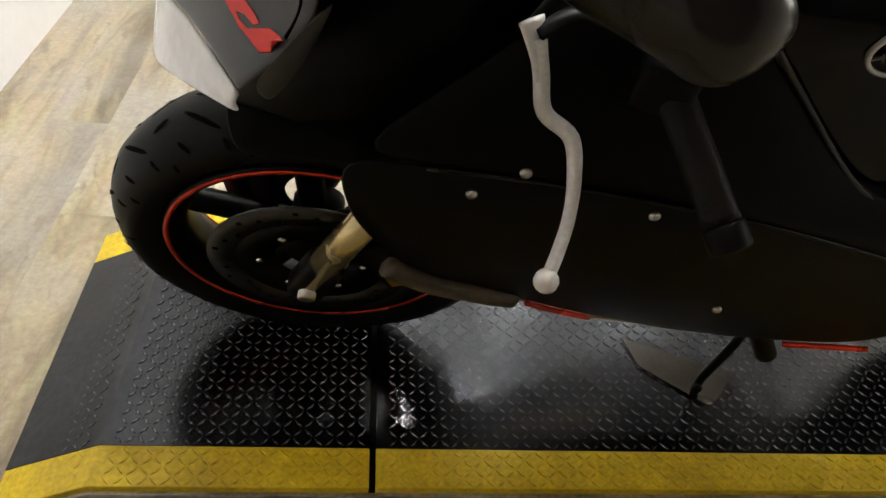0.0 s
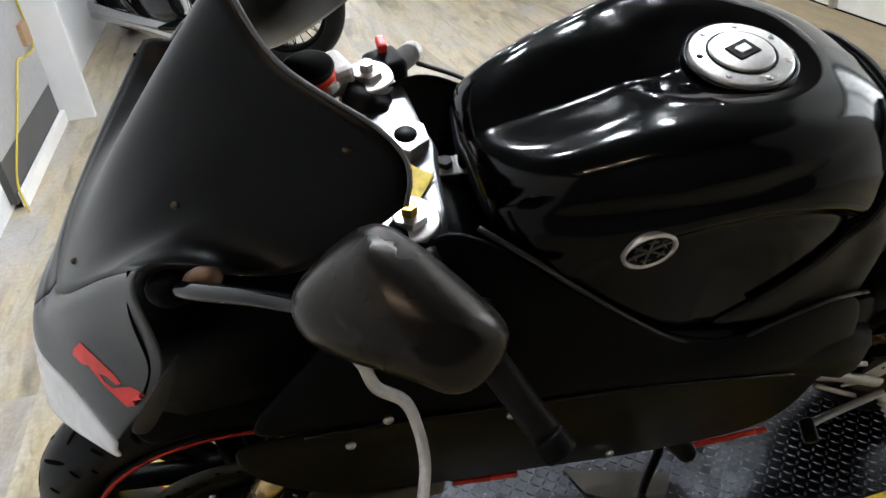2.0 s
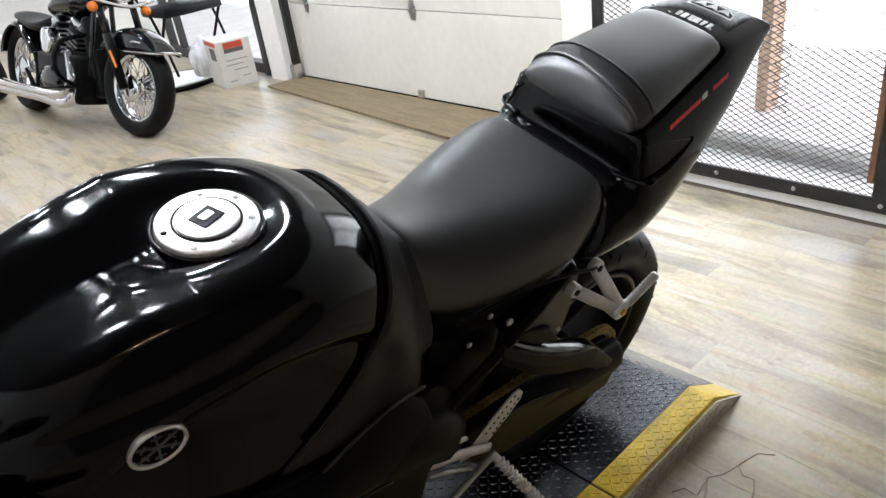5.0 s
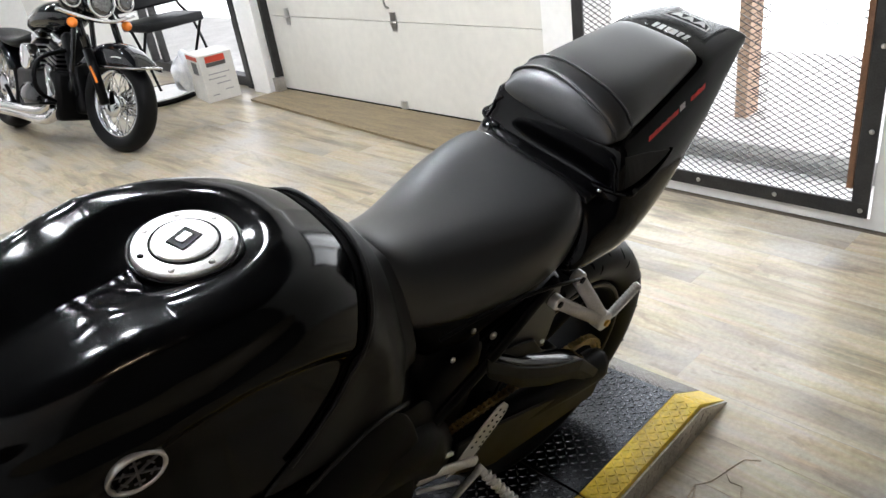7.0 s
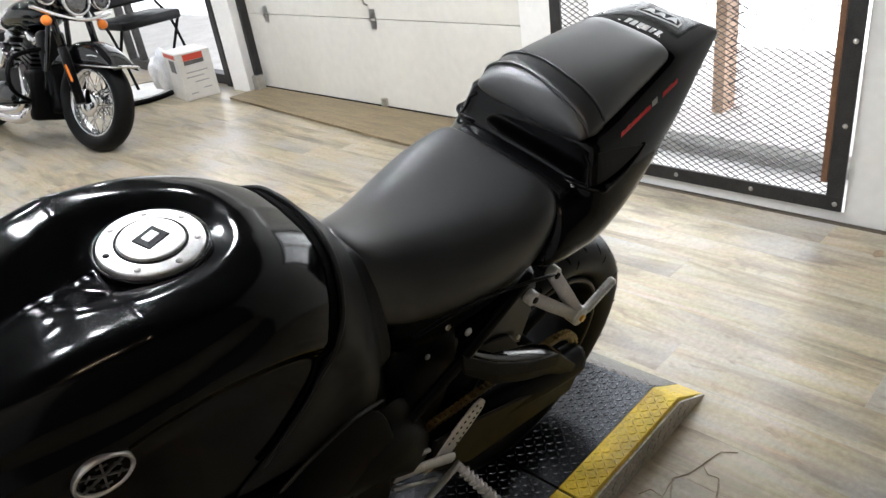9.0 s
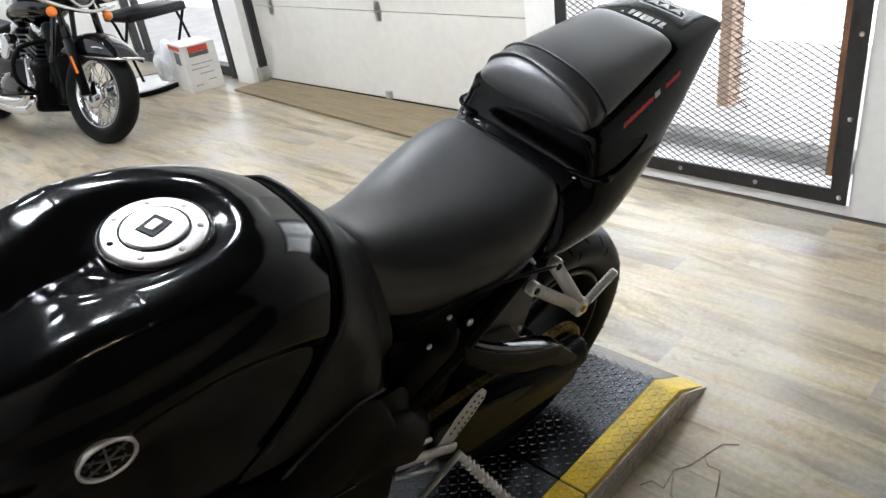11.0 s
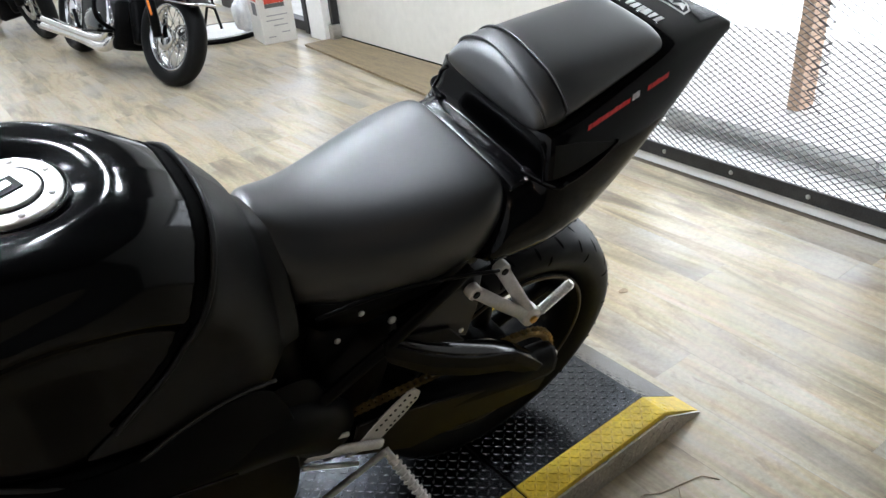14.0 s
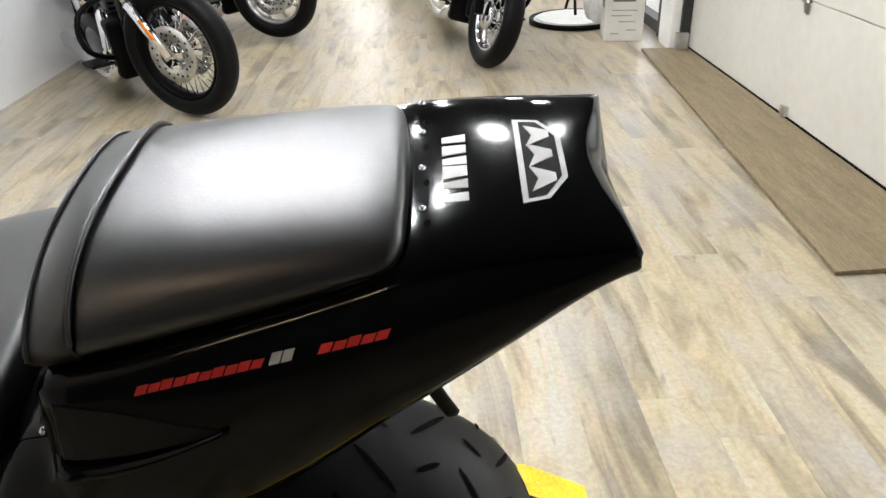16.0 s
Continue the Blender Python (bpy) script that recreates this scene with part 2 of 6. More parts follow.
def part(name, bm, material, parent, label="", smooth=True, subsurf=0, solid=0.0, bevel=0.0):
    ob = obj(name, bm, material, smooth)
    ob.parent = parent
    if label:
        tagged(ob, label)
    if solid:
        m = ob.modifiers.new("thickness", "SOLIDIFY")
        m.thickness, m.offset = solid, -1
    if bevel:
        m = ob.modifiers.new("bevel", "BEVEL")
        m.width, m.segments, m.limit_method = bevel, 2, "ANGLE"
    if subsurf:
        m = ob.modifiers.new("smooth", "SUBSURF")
        m.levels = m.render_levels = subsurf
    return ob


def empty(name, m=None):
    e = new(name)
    e.empty_display_size = 0.1
    if m is not None:
        e.matrix_world = m
    return e


def B():
    return bmesh.new()


def box(bm, c, s, rot=(0, 0, 0)):
    m = pose(*c, *rot) @ Matrix.Diagonal((*s, 1))
    bmesh.ops.create_cube(bm, size=1, matrix=m)
    return bm


def cyl(bm, p, q, r, r2=None, n=16, caps=True):
    p, q = Vector(p), Vector(q)
    d = q - p
    m = Matrix.Translation((p + q) / 2) @ d.to_track_quat("Z", "Y").to_matrix().to_4x4()
    bmesh.ops.create_cone(bm, cap_ends=caps, segments=n, radius1=r, radius2=r if r2 is None else r2, depth=d.length, matrix=m)
    return bm


def ball(bm, c, s, n=16):
    bmesh.ops.create_uvsphere(bm, u_segments=n, v_segments=n // 2 + 2, radius=1, matrix=Matrix.Translation(c) @ Matrix.Diagonal((*s, 1)))
    return bm


def rings(bm, loops, closed=True, caps=True):
    """Skin a list of loops of points."""
    rows = [[bm.verts.new(p) for p in loop] for loop in loops]
    n = len(rows[0])
    for a, b in zip(rows, rows[1:]):
        for i in range(n if closed else n - 1):
            j = (i + 1) % n
            bm.faces.new((a[i], a[j], b[j], b[i]))
    if caps and closed:
        bm.faces.new(rows[0][::-1])
        bm.faces.new(rows[-1])
    return bm


def loft(bm, stations, mirror=True):
    """Stations along x: (x, half section of (y, z) from the top's middle to the bottom)."""
    loops = []
    for x, half in stations:
        loops.append([(x, -y, z) for y, z in reversed(half)] + [(x, y, z) for y, z in half[1:]])
    return rings(bm, loops)


def smooth_path(points, n=6):
    pts = [Vector(p) for p in points]
    out = []
    for i in range(len(pts) - 1):
        p0, p1, p2, p3 = pts[max(i - 1, 0)], pts[i], pts[i + 1], pts[min(i + 2, len(pts) - 1)]
        for k in range(n):
            t = k / n
            out.append(0.5 * ((2 * p1) + (p2 - p0) * t + (2 * p0 - 5 * p1 + 4 * p2 - p3) * t * t + (3 * p1 - p0 - 3 * p2 + p3) * t ** 3))
    out.append(pts[-1])
    return out


def sweep(bm, points, r, n=10, flat=1.0, steps=6, taper=None):
    """A tube along a smooth path; flat squeezes it; taper: radius factor at the end."""
    path = smooth_path(points, steps)
    loops = []
    up = Vector((0, 0, 1))
    for i, p in enumerate(path):
        d = (path[min(i + 1, len(path) - 1)] - path[max(i - 1, 0)]).normalized()
        side = d.cross(up)
        if side.length < 1e-3:
            side = d.cross(Vector((1, 0, 0)))
        side.normalize()
        nrm = side.cross(d).normalized()
        k = 1 + ((taper or 1) - 1) * i / (len(path) - 1)
        loops.append([p + side * math.cos(2 * math.pi * j / n) * r * k + nrm * math.sin(2 * math.pi * j / n) * r * flat * k for j in range(n)])
    return rings(bm, loops)


def lathe_y(bm, profile, c, n=48):
    """Turn a closed profile of (radius, y) round the y axis through c."""
    loops = []
    for i in range(n):
        a = 2 * math.pi * i / n
        loops.append([(c[0] + r * math.cos(a), c[1] + y, c[2] + r * math.sin(a)) for r, y in profile])
    loops.append(loops[0])
    rows = [[bm.verts.new(p) for p in loop] for loop in loops[:-1]]
    m = len(profile)
    for i in range(n):
        a, b = rows[i], rows[(i + 1) % n]
        for j in range(m):
            k = (j + 1) % m
            bm.faces.new((a[j], a[k], b[k], b[j]))
    return bm


def slab(bm, outline, d0, d1, to):
    """A flat plate: a 2D outline between two depths, mapped by to(u, v, d)."""
    a = [bm.verts.new(to(u, v, d0)) for u, v in outline]
    b = [bm.verts.new(to(u, v, d1)) for u, v in outline]
    bm.faces.new(a[::-1])
    bm.faces.new(b)
    for i in range(len(a)):
        j = (i + 1) % len(a)
        bm.faces.new((a[i], a[j], b[j], b[i]))
    return bm


def sheet(bm, rows):
    vs = [[bm.verts.new(p) for p in r] for r in rows]
    for a, b in zip(vs, vs[1:]):
        for i in range(len(a) - 1):
            bm.faces.new((a[i], a[i + 1], b[i + 1], b[i]))
    return bm


def closed_path(points, n=6):
    p = [Vector((*q, 0)) for q in points]
    k = len(p)
    return [tuple(v)[:2] for v in smooth_path([p[(i - 1) % k] for i in range(k + 3)], n)[n:-n - 1]]


def fine(stations, nx=4, ny=4):
    """Stations of a loft, filled in smoothly along and across."""
    full = []
    for x, half in stations:
        full.append([Vector((x, y, z)) for y, z in half])
    across = [smooth_path(row, ny) for row in full]
    cols = [smooth_path([row[j] for row in across], nx) for j in range(len(across[0]))]
    return [[cols[j][i] for j in range(len(cols))] for i in range(len(cols[0]))]


def onto(target, p, d):
    """Where a line through p along d meets the finished surface of a part."""
    bpy.context.view_layer.update()
    ev = target.evaluated_get(bpy.context.evaluated_depsgraph_get())
    d = Vector(d).normalized()
    ok, hit, nrm, _ = ev.ray_cast(Vector(p) - d * 0.2, d)
    return (hit, nrm) if ok else (Vector(p), -d)


def decal(name, target, outline, o, u, v, material, parent, label="", thick=0.0006, split=3):
    """A thin sticker: an outline in the plane o + a*u + b*v, pressed onto a part."""
    o, u, v = Vector(o), Vector(u), Vector(v)
    d = u.cross(v).normalized()
    if d.dot(o - Vector((o.x, 0, 0.75))) > 0:
        d = -d
    pts = []
    for (a0, b0), (a1, b1) in zip(outline, outline[1:] + outline[:1]):
        for k in range(split):
            pts.append((a0 + (a1 - a0) * k / split, b0 + (b1 - b0) * k / split))
    hits = [onto(target, o + u * a + v * b, d)[0] for a, b in pts]
    bm = B()
    lo = [bm.verts.new(h + d * 0.0006) for h in hits]
    hi = [bm.verts.new(h - d * thick) for h in hits]
    n = len(hits)
    bmesh.ops.triangulate(bm, faces=[bm.faces.new(hi)])
    for i in range(n):
        bm.faces.new((lo[i], lo[(i + 1) % n], hi[(i + 1) % n], hi[i]))
    return part(name, bm, material, parent, label, smooth=False)


# ---- setting ----
GX, RX = 2.97, 3.25            # gate wall and garage door planes
CEIL = 3.0


def wall(name, lo, hi, material=WALL, label="white painted plaster wall"):
    bm = B()
    box(bm, [(a + b) / 2 for a, b in zip(lo, hi)], [b - a for a, b in zip(lo, hi)])
    ob = obj(name, bm, material, smooth=False)
    tagged(ob, label, "wall", kind="structure")
    return ob


floor = obj("floor", box(B(), (1.1, 3.0, -0.03), (4.4, 14.0, 0.05)), mat("dark_subfloor", (0.09, 0.07, 0.05), 0.8), smooth=False)
tagged(floor, "weathered oak vinyl plank floor of the showroom", "floor", kind="structure")
# gate wall with its opening
wall("wall_gate_south", (GX, -2.9, 0), (GX + 0.28, -0.184, CEIL))
wall("wall_gate_north", (GX, 1.044, 0), (GX + 0.28, 1.215, CEIL))
wall("wall_gate_sill", (GX, -0.184, 0), (GX + 0.28, 1.044, 0.04))
wall("wall_gate_head", (GX, -0.184, 2.15), (GX + 0.28, 1.044, CEIL))
# garage recess
wall("wall_garage_head", (RX, 1.215, 2.35), (RX + 0.15, 4.02, CEIL))
wall("wall_pillar", (3.14, 4.02, 0), (RX + 0.15, 4.26, CEIL))
wall("wall_window_head", (3.22, 4.26, 2.3), (3.35, 6.3, CEIL))
wall("wall_east_north", (3.22, 6.3, 0), (3.35, 10.0, CEIL))
wall("wall_north_west", (-1.0, 9.9, 0), (0.35, 10.0, CEIL))
wall("wall_north_east", (1.75, 9.9, 0), (3.4, 10.0, CEIL))
wall("wall_north_head", (0.35, 9.9, 2.25), (1.75, 10.0, CEIL))
wall("wall_north_sill", (0.35, 9.9, 0), (1.75, 10.0, 0.25))
wall("wall_west", (-1.0, -2.9, 0), (-0.86, 9.9, CEIL), WALL_OLD, "scuffed white panelled wall")
# unseen wall, made dark so the bike's black flanks mirror little light
wall("wall_south", (-1.0, -3.0, 0), (3.4, -2.9, CEIL), SHADE_GREY, "unseen dark wall added behind the camera to darken reflections")
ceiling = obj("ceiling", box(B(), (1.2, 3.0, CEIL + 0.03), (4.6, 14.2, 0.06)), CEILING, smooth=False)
tagged(ceiling, "unseen ceiling, kept dark to dim reflections", "ceiling", kind="structure")
backdrop = obj("backdrop", box(B(), (5.2, 0.0, 1.5), (0.02, 7.0, 5.0)), OUTSIDE, smooth=False)
tagged(backdrop, "overexposed bright daylight outside the openings", "backdrop", kind="structure")
backdrop_3 = obj("backdrop_east", box(B(), (5.2, 10.2, 1.5), (0.02, 13.3, 5.0)), EAST_DAYLIGHT, smooth=False)
tagged(backdrop_3, "overexposed bright daylight outside the side window", "backdrop", kind="structure")
backdrop_2 = obj("backdrop_north", box(B(), (1.05, 10.5, 1.5), (3.0, 0.02, 4.0)), FAR_DAYLIGHT, smooth=False)
tagged(backdrop_2, "overexposed bright daylight outside the far window", "backdrop", kind="structure")
outside = obj("pavement", box(B(), (4.3, 7.0, -0.03), (1.8, 20.0, 0.05)), mat("pale_concrete", (0.55, 0.54, 0.52), 0.8, scale=4), smooth=False)
tagged(outside, "pale concrete pavement outside", "pavement", kind="structure")

# ceiling lamps: rows of small round downlights
for ly, xs in ((0.80, (0.20, 0.65, 1.10)), (1.30, (1.55, 2.05)), (1.60, (0.30, 0.80)), (3.2, (0.4, 1.3, 2.2)), (5.1, (0.4, 1.3, 2.2)), (7.4, (0.4, 1.3, 2.2))):
    for lx in xs:
        lamp = empty("ceiling_light", pose(lx, ly, CEIL))
        tagged(lamp, "small round white ceiling downlight with a bright lens", "ceiling light", group="ceiling lights")
        part("housing", cyl(B(), (0, 0, -0.05), (0, 0, 0), 0.085, 0.09, 28), WALL, lamp, bevel=0.005)
        part("diffuser", cyl(B(), (0, 0, -0.062), (0, 0, -0.05), 0.064 if ly < 1.4 else 0.056 if ly < 2 else 0.052 if ly < 4 else 0.072, n=24), TUBE_GLOW, lamp, smooth=False)

for lx in (-.42, -.18, .06):
    lamp = empty("spot_light", pose(lx, -1.95, CEIL))
    tagged(lamp, "small warm white ceiling spotlight", "spotlight", group="ceiling spotlights")
    part("housing", cyl(B(), (0, 0, -0.06), (0, 0, 0), 0.05, 0.055, 24), WALL, lamp, bevel=0.004)
    part("diffuser", cyl(B(), (0, 0, -0.070), (0, 0, -0.06), 0.036, n=20), WARM_GLOW, lamp, smooth=False)

# ---- lift platform ----
PZ = 0.08
platform = empty("lift_platform", pose(0, 0, 0, 0, 0, 1.2))
tagged(platform, "dark tread-plate motorcycle platform with yellow painted edges", "platform")
PX0, PX1, PXE, PXS = -0.275, 1.72, 1.85, -0.43       # flat top from PX0 to PX1, ramps down to the floor at PXS and PXE
YI0, YI1, YO0, YO1 = -0.194, 0.275, -0.264, 0.36    # inner and outer edges of the yellow strips
bm = B()


def hplat(x):
    if x > PX1:
        return max(0.004, PZ * (PXE - x) / (PXE - PX1))
    if x < PX0:
        return max(0.004, PZ * (x - PXS) / (PX0 - PXS))
    return PZ


def deck(bm, xs, y0, y1, drop=0.0, base=0.0):
    loops = []
    for x in xs:
        h = hplat(x) - drop
        loops.append([(x, y0, base), (x, y0, max(h, base + 0.003)), (x, y1, max(h, base + 0.003)), (x, y1, base)])
    return rings(bm, loops)


SEAMS = (0.138, 1.312)
SPANS = ((PXS, PX0, SEAMS[0] - 0.005), (SEAMS[0] + 0.005, SEAMS[1] - 0.003), (SEAMS[1] + 0.003, PX1, PXE))
bm = B()
for xa in SPANS:
    deck(bm, xa, YI0, YI1)
part("deck", bm, PLATE, platform, smooth=False)
for sx in SEAMS:
    part("seam_angle", box(B(), (sx, (YO0 + YO1) / 2, PZ - 0.02), (0.012, YO1 - YO0 - .004, 0.03)), DARK, platform, smooth=False)
for n, (ya, yb) in enumerate(((YO0, YI0), (YI1, YO1))):
    bm = B()
    for xa in SPANS:
        deck(bm, xa, ya + 0.0005, yb - 0.0005, 0.0)
    part("edge_strip", bm, YELLOW, platform, "worn yellow painted edge strip", smooth=False, bevel=0.004)
bm = B()
deck(bm, (PXS, PX0, PX1, PXE), YO0 - 0.006, YO0 - 0.0005, 0.012)
part("side_skirt", bm, BARE, platform, "bare tread-plate side skirt", smooth=False)


def tread(bm, x, y, z, ang, slope, k=1.0):
    """One raised lozenge of the tread plate."""
    c, s = math.cos(ang), math.sin(ang)
    L, w, h = 0.0094 * k, 0.0025 * k, 0.0019
    pts = [(L, 0), (0, w), (-L, 0), (0, -w)]
    top = [(L * 0.6, 0), (0, w * 0.45), (-L * 0.6, 0), (0, -w * 0.45)]
    a = [bm.verts.new((x + u * c - v * s, y + u * s + v * c, z + slope * (u * c - v * s))) for u, v in pts]
    b = [bm.verts.new((x + u * c - v * s, y + u * s + v * c, z + h + slope * (u * c - v * s))) for u, v in top]
    bm.faces.new(b)
    for i in range(4):
        j = (i + 1) % 4
        bm.faces.new((a[i], a[j], b[j], b[i]))


def treads(name, y0, y1, material, label):
    bm = B()
    pitch = 0.0168
    for i in range(int((PXE - PXS) / pitch)):
        for j in range(int((y1 - y0) / pitch) + 1):
            x, y = PXS + 0.012 + i * pitch, y0 + 0.009 + j * pitch
            if y > y1 - 0.006 or min(abs(x - q) for q in SEAMS) < 0.016:
                continue
            slope = -PZ / (PXE - PX1) if x > PX1 else PZ / (PX0 - PXS) if x < PX0 else 0
            if abs(x - PX1) < 0.01 or abs(x - PX0) < 0.01:
                continue
            tread(bm, x, y, hplat(x), radians(45 if (i + j) % 2 else -45), slope)
    ob = part(name, bm, material, platform, label, smooth=False)
    return tagged(ob, kind="stuff")


treads("raised_treads", YI0, YI1, TREAD, "raised lozenge treads of the plate")
treads("edge_treads", YO0, YI0, YELLOW, "yellow lozenge treads")
treads("edge_treads", YI1, YO1, YELLOW, "yellow lozenge treads")
bm = B()
for i in range(84):
    for j in range(2):
        x, z = PX0 + 0.015 + i * 0.025, 0.02 + j * 0.025
        a = radians(45 if (i + j) % 2 else -45)
        if z > hplat(x) - 0.02:
            continue
        box(bm, (x, YO0 - 0.0065, z), (0.02, 0.003, 0.005), (0, math.degrees(a), 0))
tagged(part("skirt_treads", bm, BARE, platform, smooth=False), "raised treads of the side skirt", kind="stuff")
# side-stand pad
pad = obj("stand_pad", slab(B(), [(0.604, 0.058), (0.801, -0.013), (0.750, -0.074), (0.729, -0.090), (0.621, -0.006)], PZ + 0.003, PZ + 0.006, lambda u, v, d: (u, v, d)), mat("worn_steel_sheet", (0.32, 0.30, 0.27), 0.10, metal=1.0, vary=0.3, scale=18), smooth=False)
tagged(pad, "thin worn steel sheet under the side stand", "metal plate")

# ---- sport motorcycle ----
BIKE = pose(0.023, 0.108, PZ + 0.002) @ pose(0, 0, 0, 0, 0, -1.3) @ pose(0, 0, 0, 18.2, 0, 0)
bike = empty("sport_motorcycle", BIKE)
tagged(bike, "glossy and matte black sport motorcycle leaning on its side stand", "motorcycle")

# fuel tank
TANK = [
    (0.360, [(0, .885), (.03, .885), (.062, .872), (.085, .840), (.095, .80), (.092, .76), (.06, .72)]),
    (0.374, [(0, .918), (.04, .920), (.085, .905), (.110, .860), (.118, .81), (.112, .76), (.06, .70)]),
    (0.43, [(0, .936), (.06, .946), (.102, .938), (.132, .885), (.140, .82), (.136, .74), (.07, .66)]),
    (0.52, [(0, .955), (.065, .970), (.116, .964), (.150, .900), (.158, .83), (.150, .69), (.08, .60)]),
    (0.575, [(0, .966), (.075, .978), (.126, .970), (.158, .900), (.165, .82), (.156, .66), (.08, .58)]),
    (0.60, [(0, .972), (.080, .979), (.128, .970), (.160, .898), (.167, .81), (.157, .65), (.08, .58)]),
    (0.68, [(0, .974), (.080, .972), (.128, .956), (.160, .885), (.168, .80), (.158, .63), (.08, .57)]),
    (0.75, [(0, .960), (.072, .955), (.118, .928), (.150, .850), (.158, .77), (.152, .62), (.08, .57)]),
    (0.81, [(0, .928), (.060, .918), (.100, .880), (.130, .805), (.140, .74), (.138, .62), (.07, .57)]),
    (0.85, [(0, .885), (.045, .873), (.080, .830), (.105, .765), (.115, .71), (.110, .67), (.06, .63)]),
    (0.868, [(0, .852), (.035, .842), (.066, .798), (.090, .745), (.096, .71), (.090, .67), (.05, .64)]),
    (0.905, [(0, .828), (.030, .818), (.056, .775), (.078, .728), (.086, .70), (.080, .67), (.05, .64)]),
]
tank_loops = []
for row in fine(TANK, 6, 9):
    half = []
    for p in row:
        x, y, z = p
        e = math.hypot((x - .632) / .108, y / .088)
        if z > .90:
            z -= .0095 * min(1, max(0, 1 - e * e) * 1.5) ** 1.5                          # bowl round the filler
            e = math.hypot((x - .455) / .115, y / .078)
            z -= .0060 * max(0, 1 - e * e) ** 1.5                          # shallow scallop before it
        g = math.hypot((x - .60) / .205, (z - .775) / .135 if z > .775 else 0)
        f = min(1, max(0, (1 - g) / .16))
        if y > .06 and z < .94:
            y -= (.004 + .012 * min(1, max(0, (x - .42) / .2))) * f * f * (3 - 2 * f)   # knee hollow with a sharp upper rim
        c = abs(z - (.905 + .11 * (x - .38))) / .012
        if y > .08 and .40 < x < .74 and c < 1:
            y -= .0045 * (1 - c * c) * min(1, (x - .40) / .05, (.74 - x) / .1)           # crease under the shoulder
        half.append((y, z))
    tank_loops.append((row[0].x, half))
TANK_AT = pose(-.004, -.012, .008)
tank = part("fuel_tank", loft(B(), tank_loops), GLOSS, bike, "gloss black fuel tank", subsurf=1)
tank.matrix_local = TANK_AT
# matte cover behind the tank: follows the tank's rear, with a dark slot left between the two
columns = []
for j in range(2 * len(tank_loops[0][1]) - 1):
    k = j - (len(tank_loops[0][1]) - 1)
    columns.append([Vector((x, (1 if k >= 0 else -1) * half[abs(k)][0], half[abs(k)][1])) for x, half in tank_loops])


def tank_strip(front, back, out, n):
    """Part of the tank's skin between two curves x = f(z), pushed outwards."""
    rows = []
    for j, col in enumerate(columns):
        near, far = columns[max(j - 1, 0)], columns[min(j + 1, len(columns) - 1)]
        run = []
        for i in range(len(col) - 1):
            for q in range(4):
                p = col[i].lerp(col[i + 1], q / 4)
                if front(p.z) <= p.x <= back(p.z):
                    nrm = (col[i + 1] - col[i]).cross(far[i] - near[i]).normalized()
                    if nrm.dot(Vector((0, p.y, p.z - .78))) < 0:
                        nrm = -nrm
                    run.append(p + nrm * out)
        if len(run) > 2 and col[len(col) // 2].z > .70:
            m = [run[round(i * (len(run) - 1) / n)] for i in range(n + 1)]
            rows.append(m)
    return rows


def slot_front(z):
    return .795 - .60 * max(0, .935 - z) - 1.2 * max(0, .86 - z) ** 1.5


def slot_back(z):
    return slot_front(z) + .026 - .09 * max(0, .93 - z)


part("cover_slot", sheet(B(), tank_strip(slot_front, slot_back, .0012, 6)), GROOVE, bike, "dark slot behind the tank", solid=.001).matrix_local = TANK_AT
part("tank_cover", sheet(B(), tank_strip(slot_back, lambda z: .90, .006, 14)), COVER, bike, "matte black cover behind the tank", solid=.008, subsurf=1).matrix_local = TANK_AT
part("cover_rim", sweep(B(), [r[0] for r in tank_strip(slot_back, lambda z: .90, .006, 14)][2:-2:4], .0032, 8, steps=3), COVER, bike).matrix_local = TANK_AT

# filler cap
CX, CZ, CS = 0.650, 0.9665, radians(1.0)


def disc(bm, c, r, h, n=40, r2=None):
    return cyl(bm, c, (c[0], c[1], c[2] + h), r, r2, n)


cap = part("filler_cap", disc(B(), (CX, 0, CZ), 0.0525, 0.010, 48, 0.0505), CAPMETAL, bike, "machined aluminium filler cap ring", bevel=0.002)
cap.matrix_local = pose(-.010, -.021, .008)
part("recess_ring", lathe_y(B(), [(.0560, -.004), (.0560, .002), (.0532, .002), (.0532, -.004)], (0, 0, 0), 48), GLOSS, cap).matrix_local = pose(CX, 0, CZ + 0.004, 90)
part("inner_cap", disc(B(), (CX, 0, CZ + 0.010), 0.032, 0.003, 40, 0.031), CAPMETAL, cap, bevel=0.001)
part("cap_groove", lathe_y(B(), [(.0350, 0), (.0350, .0012), (.0325, .0012), (.0325, 0)], (0, 0, 0), 40), DARK, cap).matrix_local = pose(CX, 0, CZ + 0.0098, 90)
part("lock_flap", box(B(), (CX, 0, CZ + .0150), (.015, .010, .002), (0, 0, 20)), CAPMETAL, cap, smooth=False, bevel=0.0015)
part("lock_slot", box(B(), (CX, 0, CZ + .0136), (.028, .022, .0016), (0, 0, 20)), DARK, cap, smooth=False)
for k in range(7):
    a = radians(k * 360 / 7 + 20)
    part("cap_screw", disc(B(), (CX + .0435 * math.cos(a), .0435 * math.sin(a), CZ + .0095), .0034, .0014, 10), DARK if k == 3 else STEEL, cap)

